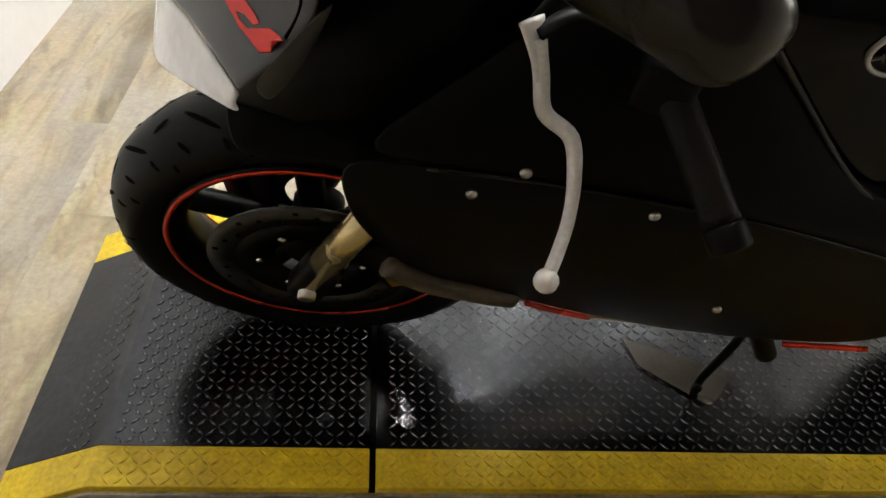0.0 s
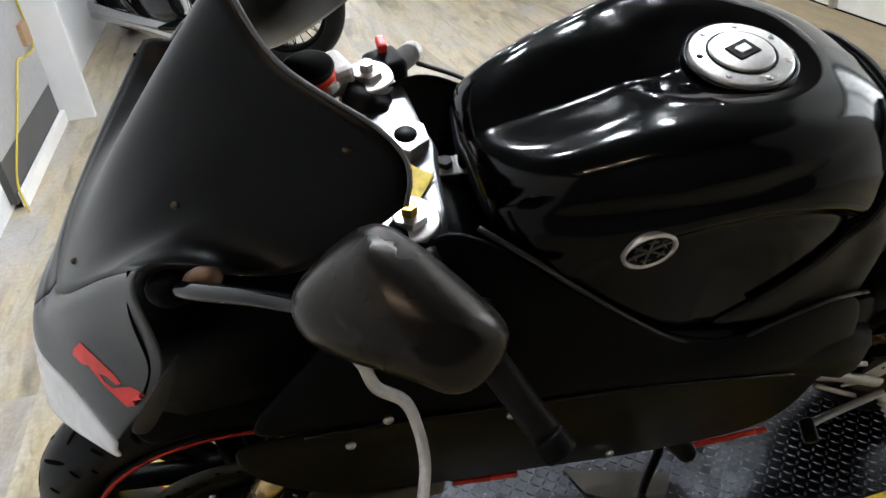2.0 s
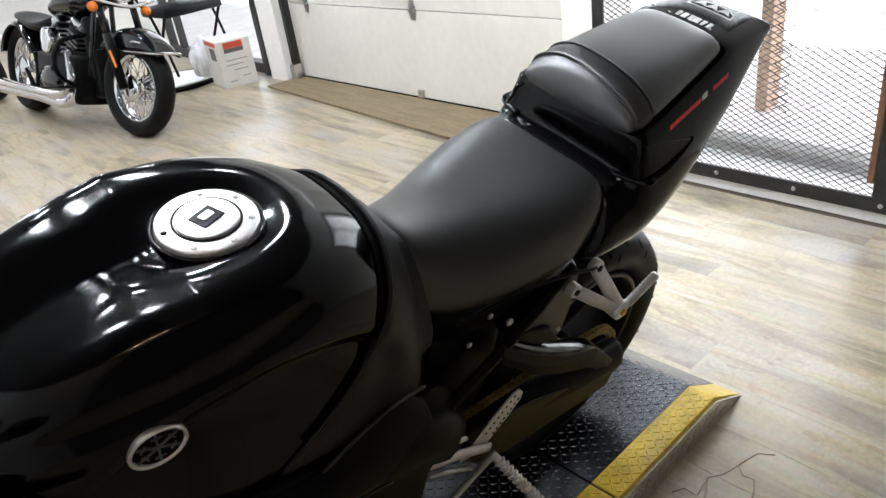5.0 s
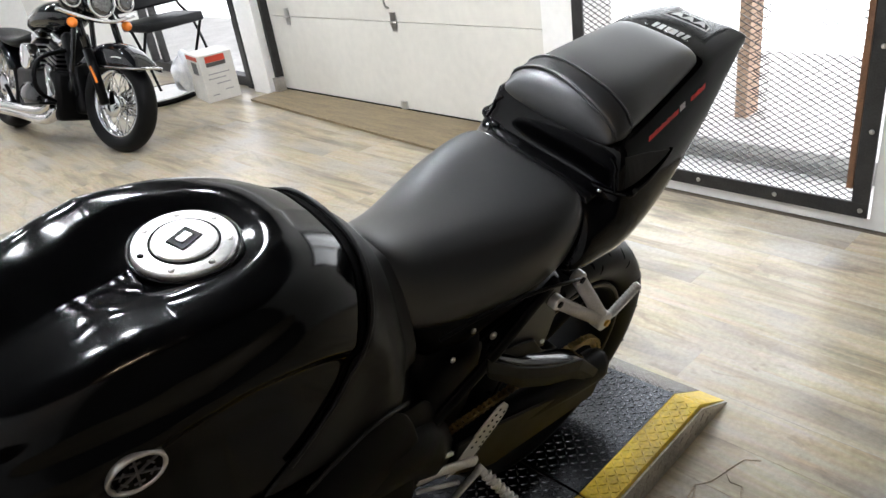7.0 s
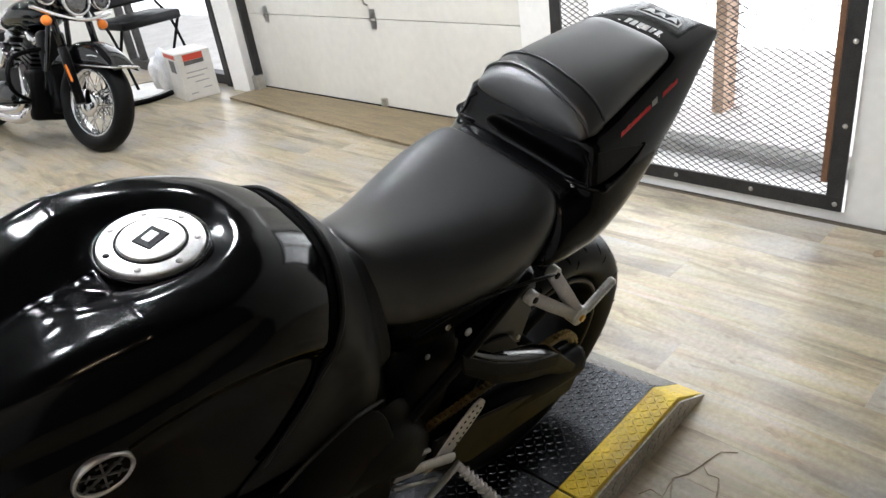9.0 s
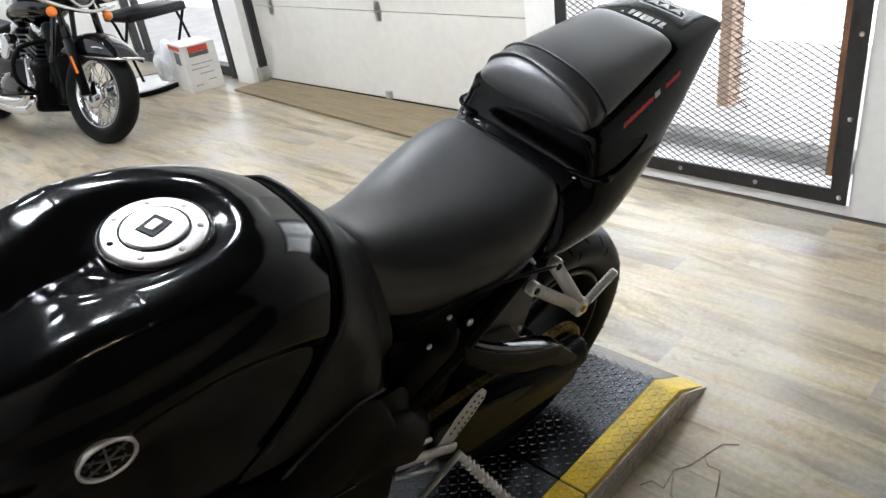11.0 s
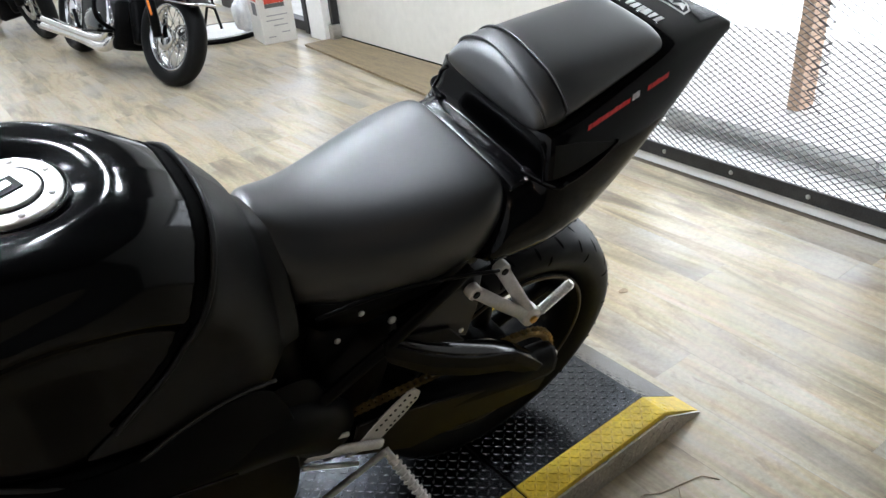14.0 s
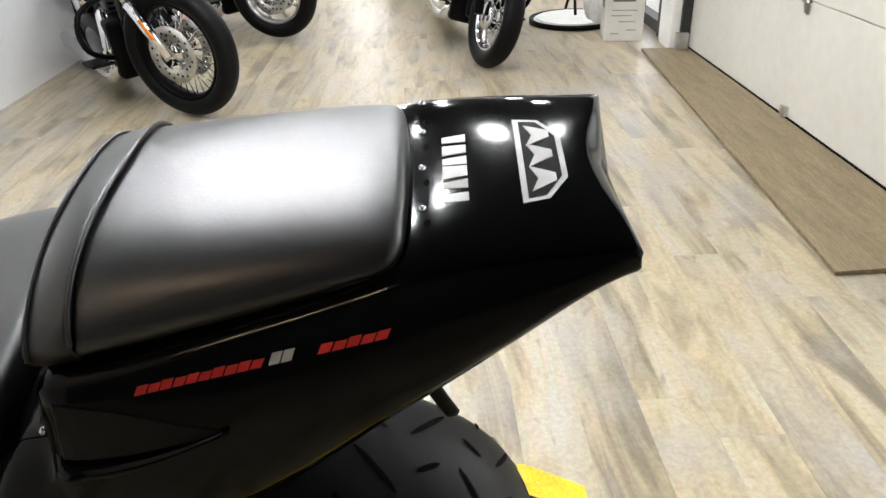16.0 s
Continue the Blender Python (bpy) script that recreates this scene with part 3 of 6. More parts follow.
# round tank badge, both sides
BADGE_IN = mat("dark_badge_relief", (.16, .16, .165), .35, metal=.8)
for sd in (-1, 1):
    hit, nrm = onto(tank, (0.508, sd * 0.16, 0.874), (0, -sd, 0))
    m = TANK_AT @ Matrix.Translation(hit + nrm * .0022) @ nrm.to_track_quat("Y", "Z").to_matrix().to_4x4()
    badge = part("tank_badge", lathe_y(B(), [(.0275, -.008), (.0275, .0022), (.0267, .003), (.0247, .003), (.0238, .0022), (.0238, -.008)], (0, 0, 0), 48), CAPMETAL, bike, "round silver ring badge")
    badge.matrix_local = m
    for k in range(3):
        a = 60 * k + 30
        part("badge_spoke", box(B(), (0, .0005, 0), (.046, .0020, .0020), (0, a, 0)), BADGE_IN, badge, smooth=False)
        for e in (-1, 1):
            c, q = math.cos(radians(a)), math.sin(radians(a))
            part("badge_fork", box(B(), (e * .015 * c, .0013, -e * .015 * q), (.0016, .0014, .010), (0, a, 0)), BADGE_IN, badge, smooth=False)

# rider seat
part("rider_seat", loft(B(), [
    (0.862, [(0, .868), (.025, .864), (.042, .842), (.050, .81), (.052, .77), (.06, .72)]),
    (0.90, [(0, .852), (.040, .848), (.066, .826), (.080, .790), (.084, .755), (.080, .70)]),
    (0.95, [(0, .838), (.040, .837), (.078, .818), (.100, .778), (.106, .740), (.095, .69)]),
    (1.02, [(0, .830), (.056, .832), (.104, .816), (.126, .780), (.128, .740), (.105, .68)]),
    (1.10, [(0, .836), (.090, .840), (.128, .824), (.142, .790), (.140, .745), (.115, .68)]),
    (1.165, [(0, .847), (.098, .850), (.132, .836), (.144, .802), (.140, .755), (.115, .69)]),
    (1.197, [(0, .853), (.098, .855), (.124, .844), (.134, .812), (.126, .765), (.105, .69)]),
    (1.212, [(0, .853), (.090, .853), (.108, .843), (.114, .815), (.104, .77), (.09, .69)]),
]), SEAT, bike, "black vinyl rider seat", subsurf=3)

# tail unit: a channel behind the seat, an upright front face, and flanks that taper to a notched end
tail_bm = loft(B(), [
    (1.205, [(0, .822), (.07, .822), (.116, .822), (.150, .792), (.160, .738), (.09, .72)]),
    (1.222, [(0, .834), (.07, .834), (.119, .832), (.151, .798), (.166, .730), (.09, .71)]),
    (1.248, [(0, .836), (.07, .836), (.122, .834), (.153, .806), (.172, .724), (.09, .70)]),
    (1.256, [(0, .838), (.08, .838), (.124, .836), (.154, .810), (.174, .723), (.09, .70)]),
    (1.266, [(0, .912), (.08, .910), (.125, .902), (.153, .822), (.176, .722), (.09, .70)]),
    (1.31, [(0, .918), (.08, .916), (.124, .906), (.152, .856), (.182, .728), (.08, .71)]),
    (1.40, [(0, .935), (.07, .935), (.108, .928), (.146, .882), (.164, .756), (.07, .742)]),
    (1.50, [(0, .962), (.07, .962), (.098, .955), (.128, .908), (.138, .842), (.05, .830)]),
    (1.522, [(0, .972), (.07, .972), (.094, .965), (.124, .912), (.133, .857), (.05, .845)]),
    (1.60, [(0, .980), (.065, .978), (.088, .970), (.104, .942), (.106, .912), (.045, .902)]),
    (1.638, [(0, .981), (.062, .978), (.084, .970), (.093, .956), (.094, .940), (.04, .934)]),
    (1.658, [(0, .980), (.062, .978), (.085, .970), (.088, .957), (.085, .946), (.04, .940)]),
    (1.664, [(0, .979), (.061, .977), (.084, .969), (.087, .957), (.083, .947), (.04, .942)]),
])
for v in tail_bm.verts:
    if v.co.x < 1.25:
        v.co.x -= .5 * max(0, .83 - v.co.z)
    if v.co.x > 1.62:
        v.co.x -= .030 * (1 - min(1, abs(v.co.y) / .078))
tail_bm.verts.ensure_lookup_table()
crease = tail_bm.edges.layers.float.new("crease_edge")
tail_bm.verts.index_update()
for e in tail_bm.edges:
    i, j = (v.index for v in e.verts)
    ring = min(i, j) // 11
    if ring >= 3 and i % 11 == j % 11 and i % 11 in (3, 7):
        e[crease] = 0.75
    if i // 11 == j // 11 and ring in (3, 4) and 2 < min(i % 11, j % 11) < 7:
        e[crease] = 0.8
    if ring >= 12:
        e[crease] = 0.9
tail = part("tail_cowl", tail_bm, GLOSS, bike, "gloss black tail cowl", subsurf=2)
# scuffed gloss strip lying in the channel behind the seat
STRIP = mat("scuffed_gloss_black", (.003, .003, .0034), .17, spec=.4, vary=.5, scale=30, bump=.5, bump_scale=70, rough_vary=.12)
rows = []
for k in range(25):
    y = -.118 + .236 * k / 24
    row = []
    for q in range(5):
        hit, nrm = onto(tail, (1.216 + .009 * q, y, .86), (0, 0, -1))
        row.append(hit + Vector((0, 0, .0016 + .0014 * math.sin(q / 4 * math.pi))))
    rows.append(row)
part("channel_strip", sheet(B(), rows), STRIP, tail, "scuffed gloss black strip between the seats", solid=.002)
# side scoops: a sunken dark field under the pad's edge, with a rounded lip that sweeps back into the flank
for sd in (-1, 1):
    field = decal("tail_scoop", tail, [(0, .010), (.006, .060), (.060, .054), (.132, .038), (.060, .022)], (1.258, sd * .14, .832), (1, 0, 0), (0, 0, 1), COVER, tail, "matte dark scoop", thick=.0010, split=5)
    lip = [onto(tail, (1.252 + .138 * k / 8, sd * .14, .836 + .036 * (k / 8) ** 1.7), (0, -sd, 0))[0] + Vector((0, sd * .002, 0)) for k in range(9)]
    part("scoop_edge", sweep(B(), lip, .0085, 10, .8, steps=4, taper=.25), GLOSS, tail, "rounded gloss lip under the scoop")
    part("scoop_post", sweep(B(), [onto(tail, (1.2585 + .0012 * k, sd * .14, .838 + .012 * k), (0, -sd, 0))[0] for k in range(5)], .0032, 8), GLOSS, tail)
pill = part("pillion_pad", loft(B(), [
    (1.252, [(0, .918), (.06, .916), (.098, .909), (.104, .905), (.06, .90)]),
    (1.255, [(0, .938), (.06, .934), (.102, .918), (.112, .904), (.06, .896)]),
    (1.268, [(0, .957), (.06, .953), (.102, .932), (.121, .906), (.07, .896)]),
    (1.286, [(0, .964), (.06, .961), (.100, .942), (.124, .912), (.07, .90)]),
    (1.33, [(0, .970), (.06, .968), (.099, .952), (.118, .918), (.06, .90)]),
    (1.42, [(0, .977), (.06, .976), (.093, .963), (.103, .937), (.06, .92)]),
    (1.50, [(0, .984), (.06, .983), (.084, .973), (.090, .956), (.06, .94)]),
    (1.518, [(0, .980), (.055, .979), (.078, .971), (.084, .959), (.05, .95)]),
]), SEAT, bike, "black vinyl pillion pad", subsurf=3)
rows = []
for q in range(7):
    row = []
    for k in range(25):
        a = radians(-97 + 194 * k / 24)
        d = Vector((0, -math.sin(a), -math.cos(a)))
        hit, nrm = onto(pill, (1.272 + .034 * q / 6 + .008 * math.sin(a), 0, .912), d)
        row.append(hit - d * .0030)
    rows.append(row)
strap = part("strap", sheet(B(), rows), SEAT, pill, "black stitched grab strap", solid=.003)
for q in (0, 6):
    part("strap_piping", sweep(B(), [p + Vector((0, 0, .0012)) for p in rows[q][1:-1]], .0018, 8, steps=2), SEAT, strap, "raised piping along the strap")
for sy in (-.045, -.005, .035, .07):
    part("tail_screw", ball(B(), (1.526, sy, .9775), (.003, .003, .002), 8), CHROME, tail)
for sd in (-1, 1):
    part("side_screw", ball(B(), (1.243, sd * .117, .838), (.004, .004, .003), 8), CHROME, tail)
# decals on the tail: plain shapes
for k, w in enumerate((.0078, .0086, .0105, .0086, .0086, .0086)):
    v0 = -.036 + k * .0122
    q = (0, .0018, -.0015, .001, -.001, .0012)[k]
    decal("decal_bar", tail, [(0, q), (.017, 0), (.017, w), (0, w - q)], (1.540, v0, .98), (1, 0, 0), (0, 1, 0), WHITE_DECAL, tail)
BADGE_AT = (1.592, -.044, .98)
badge = decal("tail_badge", tail, [(0, 0), (.018, .003), (.032, .022), (.032, .066), (.018, .086), (0, .089)], BADGE_AT, (1, 0, 0), (0, 1, 0), WHITE_DECAL, tail, "silver trapezoid badge", split=5)
decal("badge_field", tail, [(.004, .004), (.016, .006), (.028, .023), (.028, .065), (.016, .083), (.004, .085)], BADGE_AT, (1, 0, 0), (0, 1, 0), SATIN, badge, thick=.0012, split=5)
for v in (.020, .044, .066):
    decal("badge_mark", tail, [(.007, v - .011), (.024, v - .002), (.024, v + .005), (.007, v + .013), (.012, v + .001)], BADGE_AT, (1, 0, 0), (0, 1, 0), WHITE_DECAL, badge, thick=.0018, split=2)
for (xa, xb, m2) in ((1.332, 1.418, RED), (1.422, 1.438, WHITE_DECAL), (1.454, 1.500, RED)):
    nseg = max(1, int((xb - xa) / .0080))
    for k in range(nseg):
        u0, u1 = xa + (xb - xa) * k / nseg, xa + (xb - xa) * (k + .88) / nseg
        h = .0078 if m2 is WHITE_DECAL else (.0062, .0056, .0066, .0058)[k % 4]
        decal("decal_bar", tail, [(u0 - 1.3, 0), (u1 - 1.3, 0), (u1 - 1.297, h), (u0 - 1.297, h)], (1.30, -.13, .890), (1, 0, .243), (0, .45, .9), m2, tail, split=1)
part("indicator", sweep(B(), [(1.512, -.060, .850), (1.522, -.062, .800), (1.540, -.062, .748)], .0045, 8, 1.6), DARK, tail, "thin dark stub hanging under the tail")

# nose: windscreen and headlight cowl, as strips from the nose tip back to the trailing edge
# stations: lens lower edge, lens upper edge, mid cowl, seam, mid screen, trailing edge
NOSE = [
    [(-.136, 0, .668), (-.110, 0, .768), (-.092, 0, .792), (-.068, 0, .815), (.045, 0, .975), (.172, 0, 1.132)],
    [(-.124, .060, .690), (-.096, .056, .777), (-.070, .056, .815), (-.042, .056, .857), (.080, .062, .982), (.197, .060, 1.085)],
    [(-.078, .128, .740), (-.054, .118, .795), (-.012, .117, .868), (.026, .112, .935), (.128, .104, .975), (.262, .112, 1.048)],
    [(-.006, .206, .796), (-.004, .197, .810), (.056, .180, .880), (.067, .150, .980), (.186, .156, .948), (.302, .148, 1.014)],
]


def nose_at(v, u):
    """A point of the nose skin: v from the middle (0) to the side (3), u along the stations."""
    def curve(p0, p1, p2, p3, t):
        return 0.5 * ((2 * p1) + (p2 - p0) * t + (2 * p0 - 5 * p1 + 4 * p2 - p3) * t * t + (3 * p1 - p0 - 3 * p2 + p3) * t ** 3)
    cols = []
    for r in NOSE:
        b = min(int(u), 4)
        q = [Vector(r[min(max(b + k, 0), 5)]) for k in (-1, 0, 1, 2)]
        cols.append(curve(*q, u - b))
    a = min(int(abs(v)), 2)
    first = cols[1].copy() if a == 0 else cols[a - 1]
    if a == 0:
        first.y = -first.y
    f = abs(v) - a
    if a == 2 and u > 3.0:          # the flank meets the upper screen in a crease
        w = cols[2].lerp(cols[3], f)
    else:
        last = cols[min(a + 2, 3)] if a < 1 or u <= 3.0 else cols[2] * 2 - cols[1]
        w = curve(first, cols[a], cols[a + 1], last, f)
    return (w.x, w.y * (1 if v >= 0 else -1), w.z)


def nose_rows(v0, v1, u0, u1, n=12, m=12, trim=0.0, trim0=0.0):
    rows = []
    for i in range(n + 1):
        v = v0 + (v1 - v0) * i / n
        k = max(0, (abs(v) - 2.2) / .8) ** 2.2
        end, start = u1 - trim * k, u0 + trim0 * k
        rows.append([nose_at(v, start + (end - start) * j / m) for j in range(m + 1)])
    return rows


screen = part("windscreen", sheet(B(), nose_rows(-3.0, 3.0, 3.02, 5.0, 60, 14, .30)), SCREEN, bike, "matte black windscreen", solid=.004)
bm = B()
edge = [nose_at(-3 + 6 * k / 40, 4.995 - .30 * max(0, (abs(-3 + 6 * k / 40) - 2.2) / .8) ** 2.2) for k in range(41)]
part("screen_edge", sweep(bm, edge, .0022, 6, steps=1), mat("pale_edge_trim", (.09, .09, .095), .4), screen, "thin edge trim of the windscreen")
cowls = []
for s in (-1, 1):
    cowls.append(part("nose_cowl", sheet(B(), nose_rows(0.0, s * 3.0, 1.0, 2.99, 14, 14)), COWL, bike, "satin charcoal headlight cowl", subsurf=1, solid=.004))
    part("headlight", sheet(B(), nose_rows(0.0, s * 3.0, 0.0, 0.97, 14, 6)), LAMP_GLASS, bike, "pale clear headlight lens", subsurf=1, solid=.006)
    part("cowl_return", sheet(B(), [[(.003, s * .190, .812), (.034, s * .187, .855), (.060, s * .177, .882)], [(.010, s * .184, .790), (.042, s * .182, .840), (.064, s * .172, .882)], [(.014, s * .172, .770), (.048, s * .166, .826), (.070, s * .156, .880)]]), COWL, bike, solid=.003, subsurf=2)
    # dark seam line behind the cowl
    part("cowl_seam", sweep(B(), [nose_at(s * 2.72, 2.97), nose_at(s * 2.70, 2.5), nose_at(s * 2.78, 2.0), nose_at(s * 2.86, 1.7)], .0016, 6), GROOVE, bike)
# inner black bulk of the nose
part("nose_inner", loft(B(), [(-.07, [(0, .72), (.04, .71), (.05, .64), (.03, .60)]), (.02, [(0, .80), (.08, .78), (.10, .66), (.05, .60)]), (.16, [(0, .86), (.10, .85), (.13, .72), (.06, .66)]), (.22, [(0, .82), (.08, .81), (.10, .72), (.06, .68)])]), DARK, bike)

# side fairings, left and right
EA = [(.305, .100, .915), (.345, .124, .920), (.40, .144, .876), (.45, .156, .828), (.567, .172, .722), (.645, .175, .695), (.705, .172, .712), (.77, .166, .722), (.835, .155, .700)]
EB = [(.060, .178, .712), (.15, .190, .722), (.25, .198, .727), (.36, .204, .720), (.46, .204, .700), (.56, .202, .672), (.66, .198, .636), (.76, .190, .592), (.872, .164, .548)]
EC = [(.085, .158, .560), (.13, .150, .470), (.20, .138, .400), (.29, .124, .340), (.39, .110, .275), (.49, .100, .230), (.60, .106, .212), (.72, .132, .262), (.845, .154, .316)]
# paler and glossier than the panels, to draw the highlight along their edge
EDGE = mat("satin_edge_highlight", (.012, .012, .013), .34, spec=.4, vary=.2, scale=14)
for s in (-1, 1):
    mid = [tuple((a + b) / 2 for a, b in zip(p, q)) for p, q in zip(EA, EB)]
    rows = [[(x, s * y, z) for x, y, z in EA], [(x, s * (y + .010), z) for x, y, z in mid], [(x, s * y, z) for x, y, z in EB]]
    part("upper_side_fairing", sheet(B(), rows), SATIN, bike, "matte black upper side fairing", subsurf=2, solid=.005)
    eb2 = [(x, y - .006, z - .004) for x, y, z in EB]
    mid = [tuple((a + b) / 2 for a, b in zip(p, q)) for p, q in zip(eb2, EC)]
    rows = [[(x, s * y, z) for x, y, z in eb2], [(x, s * (y + .012), z) for x, y, z in mid], [(x, s * y, z) for x, y, z in EC]]
    low = part("lower_side_fairing", sheet(B(), rows), SATIN, bike, "satin black lower side fairing", subsurf=2, solid=.005)
    part("panel_edge", sweep(B(), [(x, s * (y + .001), z) for x, y, z in EA[1:]], .0028, 8, steps=5), EDGE, low, "rounded fairing edge")
    part("panel_edge", sweep(B(), [(x, s * (y - .001), z - .002) for x, y, z in EB[1:-1]], .0024, 8, steps=5), GLOSS, low, "rounded fairing edge")
    for bx, by, bz in ((.194, .199, .700), (.236, .201, .742), (.367, .207, .700), (.52, .20, .50)):
        part("fairing_screw", ball(B(), (bx, s * by, bz), (.006, .004, .006), 10), STEEL, low)
# dark bulk: engine, airbox and frame
part("engine", loft(B(), [
    (.20, [(0, .76), (.08, .76), (.11, .68), (.10, .48), (.05, .42)]),
    (.36, [(0, .84), (.10, .84), (.14, .70), (.12, .40), (.06, .30)]),
    (.60, [(0, .80), (.12, .80), (.15, .66), (.12, .36), (.07, .22)]),
    (.80, [(0, .80), (.11, .80), (.13, .62), (.12, .36), (.07, .24)]),
    (.95, [(0, .76), (.08, .76), (.10, .60), (.10, .40), (.06, .32)]),
]), DARK, bike, "dark engine and frame behind the fairing", subsurf=1)
part("subframe", loft(B(), [
    (.88, [(0, .76), (.09, .75), (.115, .70), (.11, .64), (.06, .62)]),
    (1.10, [(0, .76), (.10, .75), (.125, .70), (.115, .655), (.06, .64)]),
    (1.30, [(0, .78), (.09, .77), (.105, .73), (.10, .69), (.06, .68)]),
]), DARK, bike, subsurf=1)
for s in (-1, 1):
    part("frame_beam", sweep(B(), [(.30, s * .09, .80), (.50, s * .15, .70), (.72, s * .155, .62), (.86, s * .145, .56), (.93, s * .12, .46)], .034, 10, 1.5), SATIN, bike, "black frame beam")
    part("frame_cover", sheet(B(), [[(.80, s * .148, .67), (.86, s * .146, .665), (.90, s * .130, .64)], [(.79, s * .162, .59), (.87, s * .160, .58), (.93, s * .145, .565)], [(.80, s * .165, .47), (.88, s * .160, .45), (.94, s * .140, .44)]]), SATIN, bike, "matte black frame cover", subsurf=2, solid=.005)
part("belly_pan", loft(B(), [(.35, [(0, .28), (.06, .29), (.10, .32), (.09, .40)]), (.55, [(0, .18), (.06, .185), (.092, .22), (.09, .30)]), (.78, [(0, .17), (.06, .175), (.088, .21), (.085, .30)]), (.90, [(0, .20), (.05, .20), (.07, .24), (.06, .32)])]), GLOSS, bike, subsurf=1)
part("red_edge", sweep(B(), [(.33, -.120, .318), (.38, -.113, .285), (.44, -.107, .255)], .005, 8), REDMETAL, bike, "short red lower fairing edge")
part("red_edge", sweep(B(), [(.74, -.137, .270), (.79, -.146, .291), (.845, -.156, .315)], .005, 8), REDMETAL, bike, "short red lower fairing edge")
part("rear_linkage", loft(B(), [(.86, [(0, .66), (.10, .66), (.12, .60), (.11, .36), (.06, .30)]), (1.00, [(0, .66), (.10, .66), (.115, .58), (.10, .36), (.06, .31)]), (1.09, [(0, .66), (.09, .65), (.10, .60), (.09, .52), (.06, .48)])]), DARK, bike, "dark linkage behind the swing arm pivot", subsurf=1)


# wheels
def tyre_profile(R, rim, w):
    """Closed profile (radius, y) of a motorcycle tyre."""
    h = w / 2
    return [(rim, -h * .62), (rim + .012, -h * .80), (rim + (R - rim) * .45, -h), (R - (R - rim) * .28, -h * .92), (R - .012, -h * .62), (R - .002, -h * .28), (R, 0),
            (R - .002, h * .28), (R - .012, h * .62), (R - (R - rim) * .28, h * .92), (rim + (R - rim) * .45, h), (rim + .012, h * .80), (rim, h * .62)]


def grooves(wheel, c, R, rim, w, n):
    """Dark slanting tread grooves lying in the tyre's crown and shoulders."""
    pr = tyre_profile(R, rim, w)[6:11]
    pr = [pr[0]] + pr + [(rim + .012, w * .40)]
    arc = []
    for i in range(1, 6):
        arc.append(tuple((pr[i - 1][q] + 6 * pr[i][q] + pr[i + 1][q]) / 8 if i > 1 or q else pr[i][q] for q in (0, 1)))
        arc.append(tuple((pr[i][q] + pr[i + 1][q]) / 2 for q in (0, 1)))
    arc[0] = (R, 0)
    run = [0.0]
    for p, q in zip(arc, arc[1:]):
        run.append(run[-1] + math.hypot(q[0] - p[0], q[1] - p[1]))
    total = run[-2]

    def spot(ang, d, s):
        j = max(i for i in range(len(run) - 1) if run[i] <= max(d, 0))
        f = (max(d, 0) - run[j]) / (run[j + 1] - run[j])
        r = arc[j][0] + (arc[j + 1][0] - arc[j][0]) * f
        y = arc[j][1] + (arc[j + 1][1] - arc[j][1]) * f
        r, y = r + .0007, y + .0012 * d / total
        return (c[0] + r * math.cos(ang), c[1] + s * y, c[2] + r * math.sin(ang))

    for k in range(n):
        for s in (-1, 1):
            for (d0, d1, da, off) in ((.10, .46, -.17, .0), (.52, .72, -.05, .05), (.60, .80, -.02, .24), (.80, .96, .02, .12), (.12, .24, .09, .09)):
                a0 = 2 * math.pi * (k + (.5 if s > 0 else 0)) / n + off
                ds, dl = (d1 - d0) * total, da * R
                ln = math.hypot(ds, dl)
                bm = B()
                vs = []
                for i in range(7):
                    f = i / 6
                    k2 = .0034 * (.35, .85, 1, 1, 1, .85, .35)[i]
                    for e in (-1, 0, 1):
                        vs.append(bm.verts.new(spot(a0 + da * f + e * k2 * ds / ln / R, d0 * total + ds * f - e * k2 * dl / ln, s)))
                for i in range(6):
                    for e in (0, 1):
                        bm.faces.new((vs[3 * i + e], vs[3 * i + e + 1], vs[3 * i + e + 4], vs[3 * i + e + 3]))
                part("tread_groove", bm, GROOVE, wheel)


def sport_wheel(name, c, R, w, stripe, label):
    """Tyre, five-spoke rim, hub and red stripe."""
    rim = .208
    wh = part(name, lathe_y(B(), tyre_profile(R, rim, w), c, 64), RUBBER, bike, label, subsurf=1)
    grooves(wh, c, R, rim, w, 15)
    h = w * .34
    part("rim", lathe_y(B(), [(rim + .006, -h - .010), (rim + .006, -h), (rim - .012, -h * .5), (rim - .012, h * .5), (rim + .006, h), (rim + .006, h + .010), (rim - .004, h + .010), (rim - .024, h * .5), (rim - .024, -h * .5), (rim - .004, -h - .010)], c, 56), DARK, wh)
    for s in (-1, 1):
        part("rim_stripe", lathe_y(B(), [(rim + .004, s * (h + .0105)), (rim + .004, s * (h + .0125)), (rim - .003, s * (h + .0125)), (rim - .003, s * (h + .0105))], c, 56), stripe, wh)
    for k in range(5):
        a = 2 * math.pi * k / 5 + .35
        d = Vector((math.cos(a), 0, math.sin(a)))
        p = Vector(c)
        part("spoke", sweep(B(), [p + d * .03, p + d * .11, p + d * (rim - .012)], .019, 8, 1.1), DARK, wh)
    part("hub", cyl(B(), (c[0], c[1] - .05, c[2]), (c[0], c[1] + .05, c[2]), .040, n=20), DARK, wh, bevel=.004)
    return wh


